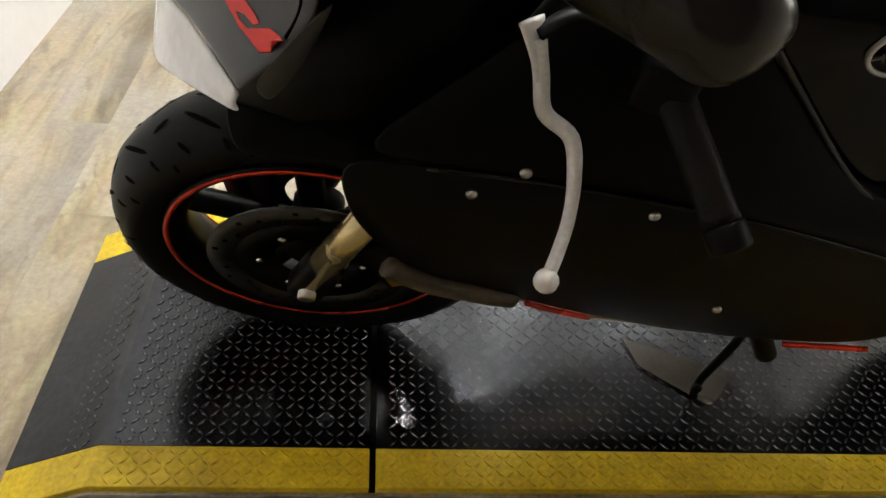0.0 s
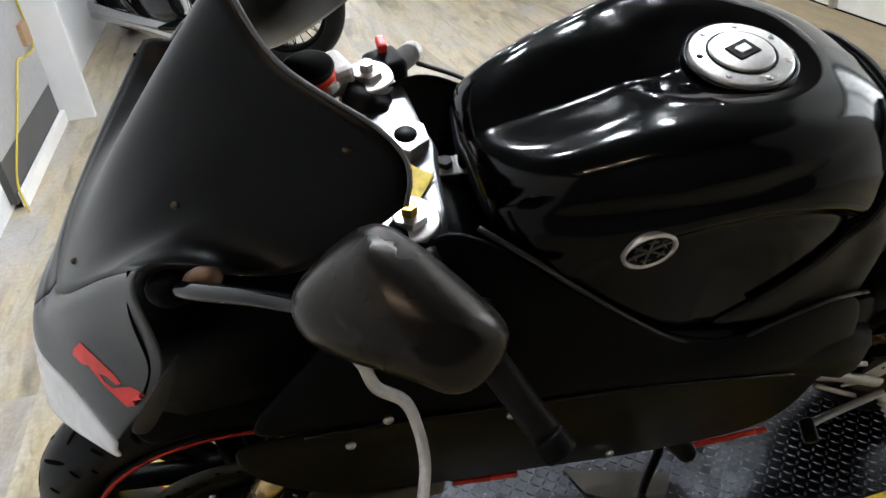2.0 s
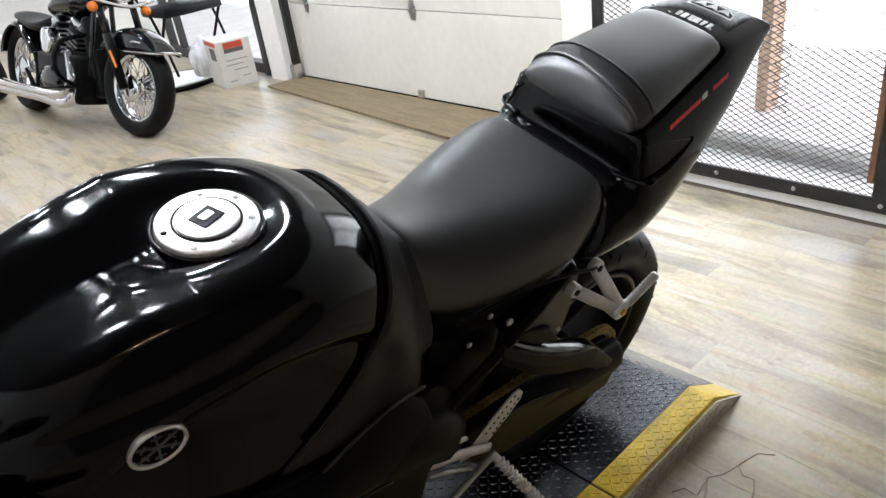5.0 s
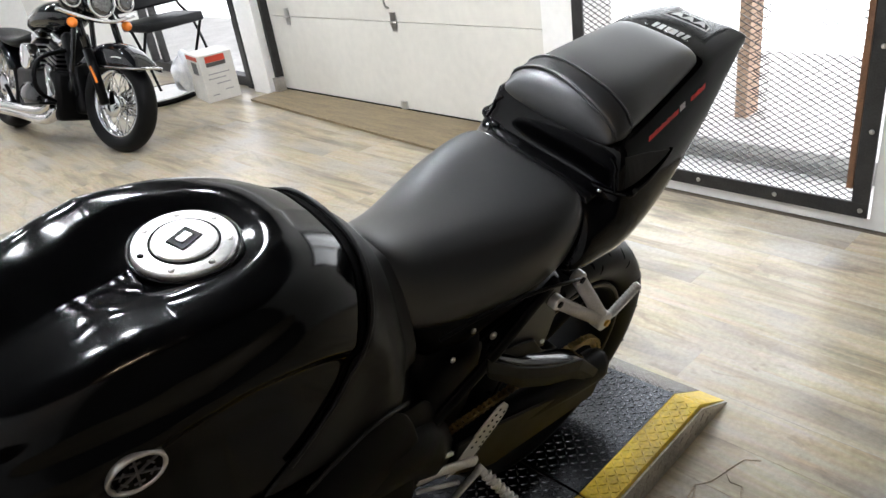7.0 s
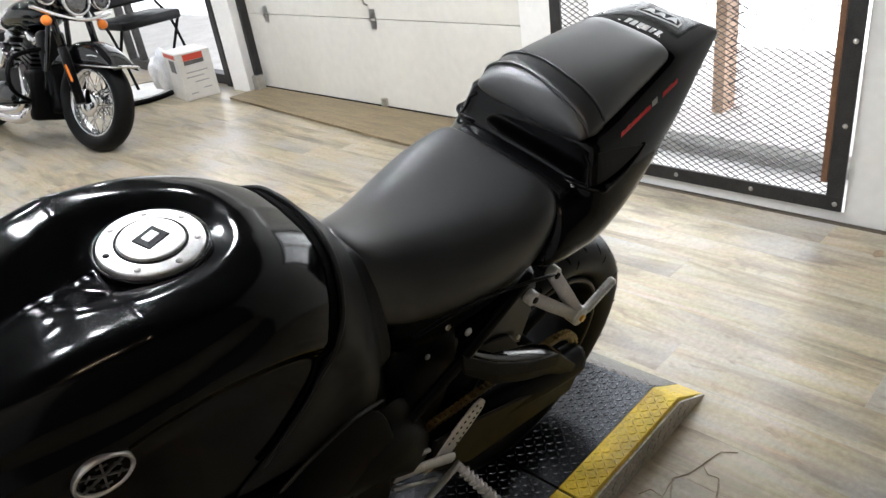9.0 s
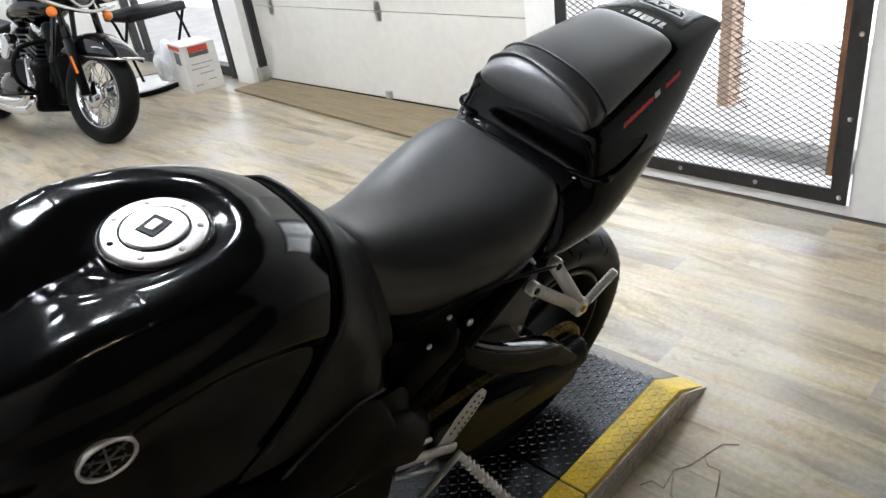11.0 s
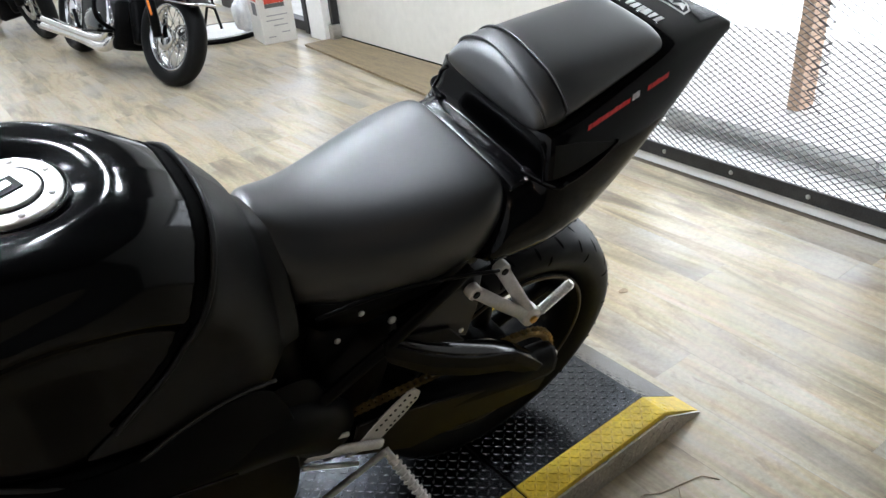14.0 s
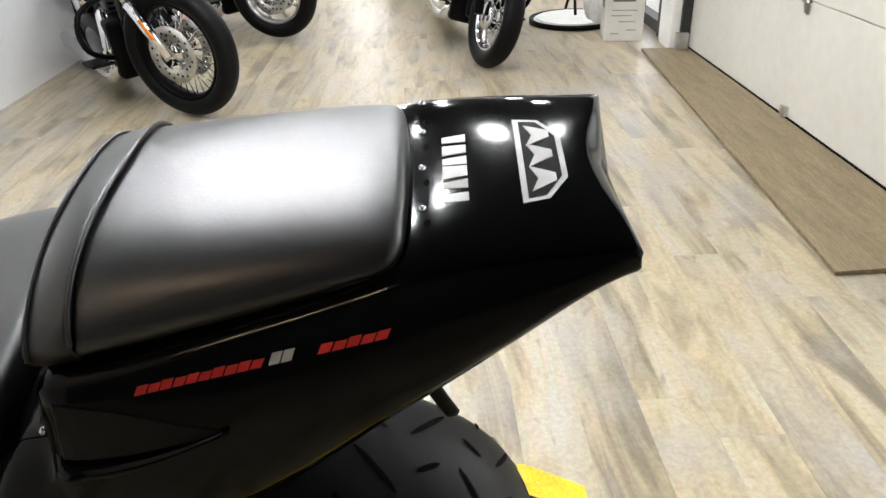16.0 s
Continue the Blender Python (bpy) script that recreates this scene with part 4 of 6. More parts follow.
DISC = mat("dark_disc_steel", (.035, .033, .03), .4, metal=.8, vary=.3, scale=40)
FW, RW = (0.015, 0, .292), (1.338, 0, .310)
fw = sport_wheel("front_wheel", FW, .292, .120, REDMETAL, "front wheel with black spokes and a red rim stripe")
sport_wheel("rear_wheel", RW, .310, .186, mat("dull_gold_stripe", (.05, .036, .015), .45, metal=.5), "wide rear wheel with a black rim")
for s in (-1, 1):
    bm = lathe_y(B(), [(.150, s * .064), (.150, s * .069), (.110, s * .069), (.110, s * .064)], FW, 48)
    d = part("brake_disc", bm, DISC, fw, "drilled dark steel brake disc")
    bm = B()
    for k in range(30):
        a = 2 * math.pi * k / 30
        rr = .120 + .009 * (k % 3)
        x, z = FW[0] + rr * math.cos(a), FW[2] + rr * math.sin(a)
        cyl(bm, (x, s * .0635, z), (x, s * .0697, z), .004, n=8)
    tagged(part("disc_holes", bm, GROOVE, d, "small drilled holes"), kind="stuff")
    part("disc_carrier", lathe_y(B(), [(.110, s * .064), (.110, s * .068), (.055, s * .060), (.055, s * .056)], FW, 30), DARK, d)
    for k in range(6):
        a = 2 * math.pi * k / 6
        part("disc_bolt", ball(B(), (FW[0] + .075 * math.cos(a), s * .068, FW[2] + .075 * math.sin(a)), (.007, .004, .007), 10), CHROME, d)
    part("brake_caliper", box(B(), (FW[0] + .115, s * .078, FW[2] + .055), (.055, .045, .12), (0, -25, 0)), DARK, bike, "black brake caliper", bevel=.010)
    part("fork_lower", cyl(B(), (FW[0] - .005, s * .100, .29), (FW[0] + .125, s * .100, .58), .022, n=20), STEEL if s > 0 else mat("fork_chrome_gold", (.62, .50, .26), .25, metal=.9), bike, "bright lower fork tube")
    part("fork_foot", box(B(), (FW[0] + .01, s * .098, .315), (.055, .045, .10), (0, 24, 0)), DARK, bike, bevel=.012)
    part("fork_upper", cyl(B(), (FW[0] + .120, s * .107, .57), (.288, s * .109, .905), .026, n=20), DARK, bike, "dark upper fork tube")
    part("axle_nut", cyl(B(), (FW[0], s * .105, .303), (FW[0], s * .130, .303), .013, n=12), STEEL, bike)
    part("fork_reflector", ball(B(), (FW[0] + .16, s * .112, .60), (.006, .004, .006), 10), CHROME, bike)
part("caliper_mark", box(B(), (FW[0] + .128, -.1015, FW[2] + .03), (.03, .002, .025), (0, -25, 0)), GOLD, bike, smooth=False)
# front mudguard
rows = []
for k in range(9):
    a = radians(22 + k * 10.5)
    R2 = .325
    rows.append([(FW[0] + (R2 - dz) * math.cos(a), y, FW[2] + (R2 - dz) * math.sin(a)) for y, dz in ((-.072, .06), (-.062, .02), (-.03, .002), (0, 0), (.03, .002), (.062, .02), (.072, .06))])
part("front_mudguard", sheet(B(), rows), SATIN, bike, "black front mudguard", subsurf=2, solid=.004)
# belly red and orange parts in front of the engine
part("radiator", box(B(), (.215, 0, .50), (.04, .24, .26), (0, 20, 0)), DARK, bike, smooth=False, bevel=.01)
part("exhaust_header", sweep(B(), [(.20, -.05, .46), (.26, -.06, .32), (.40, -.06, .22), (.60, -.05, .17)], .022, 12), GOLD, bike, "bronzed exhaust header pipe")
part("vent_grille", sweep(B(), [(.125, -.150, .455), (.18, -.146, .41), (.25, -.135, .368), (.305, -.124, .335)], .013, 8, 1.3), mat("brown_rubber_edge", (.05, .038, .024), .5, vary=.4, scale=40), bike, "brownish ribbed lower fairing edge")

# steering head
CLAMP_AT = pose(-.003, .024, -.027)
tri = part("top_clamp", slab(B(), [(.262, -.135), (.318, -.135), (.334, -.095), (.338, -.04), (.345, 0), (.338, .04), (.334, .095), (.318, .135), (.262, .135), (.258, .085), (.272, .04), (.272, -.04), (.258, -.085)], .902, .922, lambda u, v, d: (u - .35 * (d - .91), v, d)), mat("grey_anodised_clamp", (.20, .205, .215), .34, metal=.75, vary=.2, scale=24), bike, "grey anodised top fork clamp", smooth=False, bevel=.004)
for s in (-1, 1):
    c = (.292, s * .110, .922)
    part("fork_cap", disc(B(), c, .030, .012, 30, .029), CAPMETAL, tri, "machined fork cap", bevel=.002)
    part("fork_ring", disc(B(), (c[0], c[1], c[2] + .012), .018, .008, 6, .017), CAPMETAL, tri, smooth=False)
    part("fork_adjuster", disc(B(), (c[0], c[1], c[2] + .020), .008, .010, 6), GOLD if s < 0 else STEEL, tri, smooth=False)
    part("clamp_hole", disc(B(), (.300, s * .065, .9222), .007, .0015, 12), DARK, tri)
part("stem_nut", disc(B(), (.312, 0, .922), .026, .016, 6), CAPMETAL, tri, smooth=False, bevel=.002)
part("stem_hole", disc(B(), (.312, 0, .938), .012, .0012, 16), DARK, tri)
part("yellow_tag", box(B(), (.302, -.034, .901), (.034, .036, .002), (4, 8, -38)), YELLOW, bike, "small yellow paper tag", smooth=False)
part("tank_bracket", box(B(), (.352, .0, .875), (.040, .030, .010), (0, 10, 0)), STEEL, bike, "silver tank mounting bracket", smooth=False, bevel=.002)
part("bracket_bolt", cyl(B(), (.345, 0, .88), (.345, 0, .889), .008, n=6), DARK, bike, smooth=False)
part("ignition", box(B(), (.25, 0, .915), (.05, .06, .04), (0, -20, 0)), DARK, bike, smooth=False, bevel=.008)
part("dash", box(B(), (.17, 0, .93), (.05, .20, .10), (0, -40, 0)), DARK, bike, "dark instrument panel", smooth=False, bevel=.015)
tri.matrix_local = CLAMP_AT
# handlebars, grips and controls
for s in (-1, 1):
    a, b, c = Vector((.295, s * .12, .895)), Vector((.315, s * .185, .866)), Vector((.366, s * .285, .815))
    part("handlebar", sweep(B(), [a, b, c], .012, 10), DARK, bike)
    part("grip", sweep(B(), [b + (c - b) * .12, b + (c - b) * .5, c], .0150, 14), mat("worn_grip_rubber", (.004, .003, .0025), .45, spec=.15, vary=.4, scale=60, bump=.35, bump_scale=200), bike, "worn black rubber grip")
    part("bar_end", cyl(B(), c, c + (c - b).normalized() * .022, .0165, n=14), STEEL if s > 0 else DARK, bike, bevel=.003)
    part("switch_box", box(B(), b + (c - b) * .06, (.045, .045, .05), (0, 0, s * 18)), DARK, bike, "black switch housing", bevel=.008)
part("kill_switch", box(B(), (.318, .205, .895), (.012, .022, .012)), RED, bike, "red switch", smooth=False, bevel=.003)
res = part("brake_reservoir", cyl(B(), (.226, .105, .922), (.224, .105, .946), .028, n=28), REDMETAL, bike, "red brake fluid reservoir with a black lid", bevel=.003)
part("reservoir_lid", cyl(B(), (.224, .105, .946), (.2235, .105, .953), .029, n=28), DARK, res, bevel=.003)
part("reservoir_window", box(B(), (.2465, .085, .935), (.006, .014, .010), (0, 0, -45)), WHITE_DECAL, res, smooth=False, bevel=.002)
part("master_cylinder", box(B(), (.250, .135, .915), (.04, .045, .035), (0, 0, 20)), ALU, bike, smooth=False, bevel=.008)
part("clutch_lever", sweep(B(), [(.212, -.196, .894), (.220, -.206, .868), (.228, -.217, .842), (.250, -.231, .832), (.258, -.250, .806), (.258, -.272, .785), (.250, -.298, .778), (.242, -.318, .776)], .0054, 10, 1.45), ALU, bike, "silver clutch lever with a ball end")
part("lever_root", sweep(B(), [(.262, -.168, .893), (.234, -.180, .902), (.211, -.196, .897)], .008, 10, .6, taper=.8), DARK, bike)
part("lever_blade", sweep(B(), [(.206, -.188, .903), (.214, -.199, .886), (.221, -.207, .866)], .0115, 10, .45, taper=.55), ALU, bike)
part("lever_ball", ball(B(), (.240, -.323, .775), (.010, .010, .010), 14), ALU, bike)
MIRROR = mat("satin_bronze_black", (.024, .021, .019), .27, metal=.7, vary=.1, scale=20, bump=.05, bump_scale=600, spec=.6)
MOUT = closed_path([(-.076, .006), (-.062, .036), (-.030, .065), (-.002, .060), (.046, .030), (.074, .004), (.064, -.028), (.042, -.042), (.012, -.036), (-.055, -.022)], 5)
for s in (-1, 1):
    mu, mv, mn = Vector((.927, .376 * s, 0)), Vector((.293, -.723 * s, .625)), Vector((-.235, .579 * s, .780))
    loops = []
    for k, h in ((.10, .040), (.35, .038), (.60, .033), (.80, .024), (.93, .012), (1.0, 0), (.98, -.010), (.88, -.020), (.60, -.026), (.2, -.027)):
        loops.append([Vector((.246, s * .266, 1.008)) + mu * (p * k) + mv * ((q - .008) * k + .008) + mn * h for p, q in MOUT])
    mr = part("mirror", rings(B(), loops), MIRROR, bike, "satin black rear-view mirror on a stalk", subsurf=1)
    part("mirror_glass", rings(B(), [[Vector((.246, s * .266, 1.008)) + mu * (p * k) + mv * ((q - .008) * k + .008) - mn * h for p, q in MOUT] for k, h in ((.84, .0285), (.82, .0295))]), CHROME, mr, "mirror glass")
    part("mirror_stalk", sweep(B(), [(.090, s * .158, .958), (.112, s * .178, .972), (.150, s * .204, .988), (.190, s * .232, 1.000)], .0080, 10, taper=.85), BLACKPAINT, bike, "satin black mirror stalk")
    part("stalk_boot", ball(B(), (.112, s * .160, .966), (.016, .010, .010), 12), mat("bronze_boot", (.12, .07, .04), .4, metal=.5), bike)
    part("mirror_base", ball(B(), (.084, s * .152, .952), (.020, .015, .018), 16), SATIN, bike, "black mirror base")
# red two-character mark on the cowl, as plain slanting shapes
MARK = [(0.05, 0.06), (0.05, 0.26), (0.11, 0.58), (0.31, 0.4), (0.54, 0.19), (0.64, 0.03), (0.61, -0.08), (0.49, 0.0), (0.42, -0.04), (0.49, -0.18), (0.6, -0.24), (0.73, 0.09), (0.83, 0.08), (0.97, -0.03), (0.81, -0.54), (0.52, -0.31), (0.27, 0.02), (0.21, -0.06)]
decal("red_mark", cowls[0], MARK, (-.034, -.106, .815), (.071, -.088, .050), (.030, .003, .020), RED, bike, "red cowl mark", thick=.001)
for cx, cy, cz in ((-.012, -.024, .852), (.110, -.072, .946), (.243, -.110, 1.022)):
    hit, nrm = onto(screen, (cx, cy, cz), (.45, .35, -.82))
    part("cowl_screw", ball(B(), hit, (.0045, .004, .003), 10), mat("dark_brass", (.05, .038, .02), .4, metal=.6), bike)

# swing arm, chain, guard
for s in (-1, 1):
    part("swing_arm", sweep(B(), [(.92, s * .10, .40), (1.12, s * .118, .385), (1.30, s * .125, .345), (1.41, s * .125, .318)], .032, 10, 1.3), SATIN, bike, "black swing arm")
    part("axle_block", box(B(), (1.395, s * .128, .318), (.07, .025, .05)), ALU, bike, smooth=False, bevel=.006)
part("sprocket", lathe_y(B(), [(.098, -.108), (.098, -.102), (.086, -.102), (.086, -.108)], RW, 44), CHAIN, bike, "worn gold rear sprocket")
bm = B()
path = []
for k in range(25):
    a = radians(-100 + 200 * k / 24)
    path.append((RW[0] + .102 * math.cos(a), RW[2] + .102 * math.sin(a)))
top = [(.90 + (RW[0] - .90) * k / 34, .448 + (.415 - .448) * k / 34) for k in range(35)]
bot = [(RW[0] - .02 - (RW[0] - .95) * k / 26, .217 + (.36 - .217) * k / 26) for k in range(27)]
for pts in (path, top, bot):
    for (x0, z0), (x1, z1) in zip(pts, pts[1:]):
        ang = math.degrees(math.atan2(z1 - z0, x1 - x0))
        L = math.hypot(x1 - x0, z1 - z0)
        for dy in (-.0045, .0045):
            box(bm, ((x0 + x1) / 2, -.105 + dy, (z0 + z1) / 2), (L * .86, .0026, .0072), (0, -ang, 0))
        cyl(bm, (x0, -.112, z0), (x0, -.098, z0), .0045, n=8)
part("chain", bm, CHAIN, bike, "worn gold drive chain", smooth=False)
part("chain_guard", sheet(B(), [[(1.00, -.148, .655), (1.09, -.154, .575), (1.185, -.156, .508), (1.285, -.156, .455), (1.400, -.150, .324)], [(1.00, -.152, .632), (1.09, -.158, .550), (1.185, -.159, .482), (1.28, -.158, .430), (1.384, -.153, .318)], [(1.01, -.150, .606), (1.09, -.155, .524), (1.18, -.156, .460), (1.27, -.155, .408), (1.34, -.150, .345)]]), SATIN, bike, "black chain guard", smooth=False, solid=.006, bevel=.002)
part("guard_top", sheet(B(), [[(1.00, -.148, .656), (1.09, -.154, .576), (1.185, -.156, .509), (1.285, -.156, .456), (1.400, -.150, .325)], [(1.02, -.120, .662), (1.10, -.122, .586), (1.19, -.122, .520), (1.285, -.122, .466), (1.386, -.124, .350)]]), GLOSS, bike, solid=.004, subsurf=1)
PLATEGREY = mat("dark_grey_satin_plate", (.010, .010, .011), .36, spec=.35, vary=.2, scale=14)
for s in (-1, 1):
    part("side_plate", slab(B(), [(1.150, .716), (1.178, .690), (1.182, .620), (1.170, .552), (1.10, .592), (1.035, .636)], .130, .134, lambda u, v, d, s=s: (u, s * d, v)), PLATEGREY, bike, "dark grey side plate", smooth=False, bevel=.002)
    part("support_rail", sweep(B(), [(1.150, s * .138, .724), (1.018, s * .142, .643), (.890, s * .142, .572)], .008, 8, 1.7), SATIN, bike, "black diagonal support rail")
    if s < 0:
        part("seat_rail", sweep(B(), [(.90, s * .140, .760), (.967, s * .148, .768), (1.058, s * .153, .756), (1.190, s * .154, .712)], .0030, 8), SATIN, bike, "thin rail under the seat")
    part("guard_insert", slab(B(), [(1.030, .645), (1.125, .606), (1.165, .548), (1.085, .592)], .136, .141, lambda u, v, d, s=s: (u, s * d, v)), DARK, bike, smooth=False, bevel=.003)
    for bx, bz in ((1.150, .585), (.93, .700), (.965, .735)):
        part("frame_bolt", ball(B(), (bx, s * .141, bz), (.005, .003, .005), 8), STEEL, bike)
part("hugger", sheet(B(), [[(1.04, y, .60), (1.10, y * 1.05, .655), (1.18, y * 1.05, .660), (1.25, y, .645)] for y in (-.10, -.05, 0, .05, .10)]), SATIN, bike, "black rear hugger", subsurf=1, solid=.004)
part("swing_guard", slab(B(), [(.960, .480), (1.02, .464), (1.20, .392), (1.30, .345), (1.345, .345), (1.40, .306), (1.385, .260), (1.30, .272), (1.07, .318), (.95, .40)], .146, .152, lambda u, v, d: (u, -d, v)), mat("bronzed_black_alloy", (.004, .003, .0022), .40, spec=.12, vary=.3, scale=20), bike, "bronze-black swing arm plate", smooth=False, bevel=.004)
# passenger peg brackets
for s in (-1, 1):
    br = part("peg_bracket", sweep(B(), [(1.157, s * .143, .675), (1.200, s * .163, .641), (1.246, s * .184, .608)], .0085, 8, 1.45, steps=1), ALU, bike, "cast silver passenger peg bracket")
    part("bracket_arm", sweep(B(), [(1.207, s * .142, .697), (1.228, s * .163, .654), (1.250, s * .184, .608)], .0085, 8, 1.45, steps=1), ALU, br)
    part("bracket_boss", cyl(B(), (1.250, s * .168, .606), (1.250, s * .192, .606), .018, n=20), ALU, br, bevel=.003)
    for bx, by, bz in ((1.156, .152, .676), (1.206, .151, .699)):
        part("bracket_eye", cyl(B(), (bx, s * (by - .016), bz), (bx, s * by, bz), .0125, n=18), ALU, br, bevel=.002)
        part("bracket_bolt", cyl(B(), (bx, s * by, bz), (bx, s * (by + .003), bz), .0062, n=6), DARK, br, smooth=False)
    part("pivot_bolt", cyl(B(), (1.250, s * .192, .606), (1.250, s * .1965, .606), .0065, n=12), GOLD, br, smooth=False)
    peg = part("passenger_peg", sweep(B(), [(1.266, s * .186, .606), (1.286, s * .193, .636), (1.307, s * .200, .667)], .0065, 8), STEEL, br, "folded ribbed passenger peg")
    bm = B()
    p0, p1 = Vector((1.270, s * .187, .611)), Vector((1.307, s * .200, .667))
    for k in range(10):
        q = p0 + (p1 - p0) * (k / 10)
        cyl(bm, q, q + (p1 - p0) * .065, .0088, .0076, 10)
    tagged(part("peg_ribs", bm, STEEL, peg, "fine ribbed sleeve", smooth=False), kind="stuff")
# rider foot controls
for s in (-1, 1):
    bm = B()
    slab(bm, [(.940, .408), (.962, .432), (.990, .462), (1.022, .488), (1.048, .506), (1.063, .507), (1.074, .492), (1.071, .476), (1.048, .450), (1.021, .427), (1.002, .410), (.978, .402)], .150, .154, lambda u, v, d, s=s: (u, s * d, v))
    hg = part("heel_guard", bm, ALU, bike, "perforated silver heel guard", smooth=False, bevel=.001)
    bm = B()
    for k in range(8):
        for j in (-1, 1):
            f = k / 7
            x, z = 1.004 + .054 * f + j * (.010 - .004 * f), .438 + .052 * f - j * .008
            cyl(bm, (x, s * .1495, z), (x, s * .1546, z), .0028, n=8)
    tagged(part("guard_holes", bm, GROOVE, hg, "small punched holes"), kind="stuff")
    part("peg_hanger", sweep(B(), [(.864, s * .152, .474), (.93, s * .157, .449), (1.00, s * .160, .408)], .006, 8, 1.8), ALU, bike, "silver footrest hanger")
    part("peg_hanger", sweep(B(), [(.866, s * .154, .512), (.90, s * .156, .501), (.94, s * .158, .487)], .004, 8), ALU, bike)
    fp = part("foot_peg", sweep(B(), [(1.005, s * .165, .392), (1.020, s * .215, .364), (1.036, s * .270, .334)], .0075, 10), ALU, bike, "toothed silver foot peg")
    p0, p1 = Vector((1.010, s * .182, .383)), Vector((1.036, s * .270, .334))
    bm = B()
    for k in range(11):
        q = p0 + (p1 - p0) * (k / 10)
        cyl(bm, q, q + (p1 - p0).normalized() * .0048, .0118, .0100, 8)
    tagged(part("peg_teeth", bm, ALU, fp, "ring of small teeth", smooth=False), kind="stuff")
part("shift_lever", sweep(B(), [(1.00, -.175, .405), (.93, -.182, .395), (.868, -.190, .388)], .006, 8), STEEL, bike, "steel gear shift lever")
part("shift_toe", cyl(B(), (.868, -.182, .390), (.861, -.216, .386), .011, n=12), DARK, bike, "black rubber shift toe piece", bevel=.003)
part("shift_rod", cyl(B(), (.86, -.165, .47), (.95, -.172, .41), .004, n=8), STEEL, bike)
part("side_stand", sweep(B(), [(.69, -.095, .30), (.715, -.10, .18), (.705, -.120, .060), (.700, -.137, .050)], .008, 10), DARK, bike, "black side stand")
part("frame_bolt", ball(B(), (1.018, -.137, .686), (.007, .004, .007), 10), STEEL, bike)
part("stand_boot", cyl(B(), (.665, -.105, .335), (.755, -.122, .195), .017, .018, 16), RUBBER, bike, "black cylinder behind the fairing", bevel=.003)

# ---- steel mesh gate ----
gate = empty("mesh_gate", pose(GX - 0.012, 0, 0))
tagged(gate, "black steel gate with expanded metal mesh before bright daylight", "gate")
GY0, GY1, GZ0, GZ1 = -0.178, 1.038, 0.045, 2.14
W = 0.055
for nm, lo, hi in (("gate_rail", (GY0, GZ0), (GY1, GZ0 + W)), ("gate_rail", (GY0, GZ1 - W), (GY1, GZ1)), ("gate_stile", (GY0, GZ0 + W), (GY0 + W, GZ1 - W)), ("gate_stile", (GY1 - W, GZ0 + W), (GY1, GZ1 - W))):
    part(nm, box(B(), (0, (lo[0] + hi[0]) / 2, (lo[1] + hi[1]) / 2), (.012, hi[0] - lo[0], hi[1] - lo[1])), IRON, gate, smooth=False, bevel=.002)
part("rust_strip", box(B(), (-.002, GY0 + W + .012, 1.0), (.012, .020, 1.7)), RUST, gate, "rusty brown inner edge strip", smooth=False)
bm = B()
py, pz = 0.020, 0.0112          # half diamond, along y and z
y0, y1, z0, z1 = GY0 + W - .005, GY1 - W + .005, GZ0 + W - .005, GZ1 - W
k = pz / py
n0, n1 = int(-(y1 - y0) * k / (2 * pz)) - 1, int((z1 - z0) / (2 * pz)) + 1
for sgn in (1, -1):
    for i in range(n0, n1 + 1):
        c = z0 + i * 2 * pz
        ys = []
        for zz in (z0, z1):
            ys.append((zz - c) / k)
        a, b = max(0, min(ys)), min(y1 - y0, max(ys))
        if b - a < .004:
            continue
        ya, yb = (y0 + a, y0 + b) if sgn > 0 else (y1 - a, y1 - b)
        za, zb = c + a * k, c + b * k
        L = math.hypot(yb - ya, zb - za)
        ang = math.degrees(math.atan2(zb - za, yb - ya))
        box(bm, (.010, (ya + yb) / 2, (za + zb) / 2), (.004, L, .0023), (ang, 0, 0))
tagged(part("expanded_mesh", bm, IRON, gate, "black expanded metal mesh", smooth=False), kind="stuff")
for by in (-.155, .141, .447, .757, 1.01):
    part("gate_bolt", ball(B(), (-.008, by, GZ0 + .028), (.005, .009, .009), 10), STEEL, gate)
for bz in (.36, .64, .95, 1.3):
    part("gate_bolt", ball(B(), (-.008, GY0 + .02, bz), (.005, .009, .009), 10), STEEL, gate)
    part("gate_bolt", ball(B(), (-.008, GY1 - .02, bz - .1), (.005, .009, .009), 10), STEEL, gate)
part("latch_plate", box(B(), (-.009, .87, .325), (.006, .17, .14)), mat("dark_brown_board", (.07, .045, .03), .6, vary=.3, scale=20), gate, "dark brown latch board", smooth=False)
part("latch_handle", sweep(B(), [(-.02, .985, .375), (-.05, .96, .372), (-.05, .90, .352), (-.03, .885, .30), (-.03, .885, .275)], .008, 8), STEEL, gate, "bent steel latch handle")
# brown post and ledge outside the gate
post = obj("brick_post", box(B(), (3.62, .575, 1.2), (.12, .052, 2.4)), mat("brown_brick", (.44, .30, .21), .8, vary=.25, scale=30, bump=.4), smooth=False)
tagged(post, "reddish brown post standing outside the gate", "post")
bm = B()
for i in range(14):
    for s in (1, -1):
        for q in range(4):
            cyl(bm, (3.58, .465, .13 + .168 * i + .042 * q), (3.58, .535, .13 + .168 * i + .042 * q + .042 * s), .0026, n=6)
part("wire", bm, IRON, post, "dark wire lattice on the post", smooth=False)
STONE = mat("grey_stone", (.66, .65, .63), .8, scale=8, bump=.3)
ledge = empty("outer_ledge", pose(3.55, .4, 0))
tagged(ledge, "pale stone ledge of slabs outside the gate", "ledge")
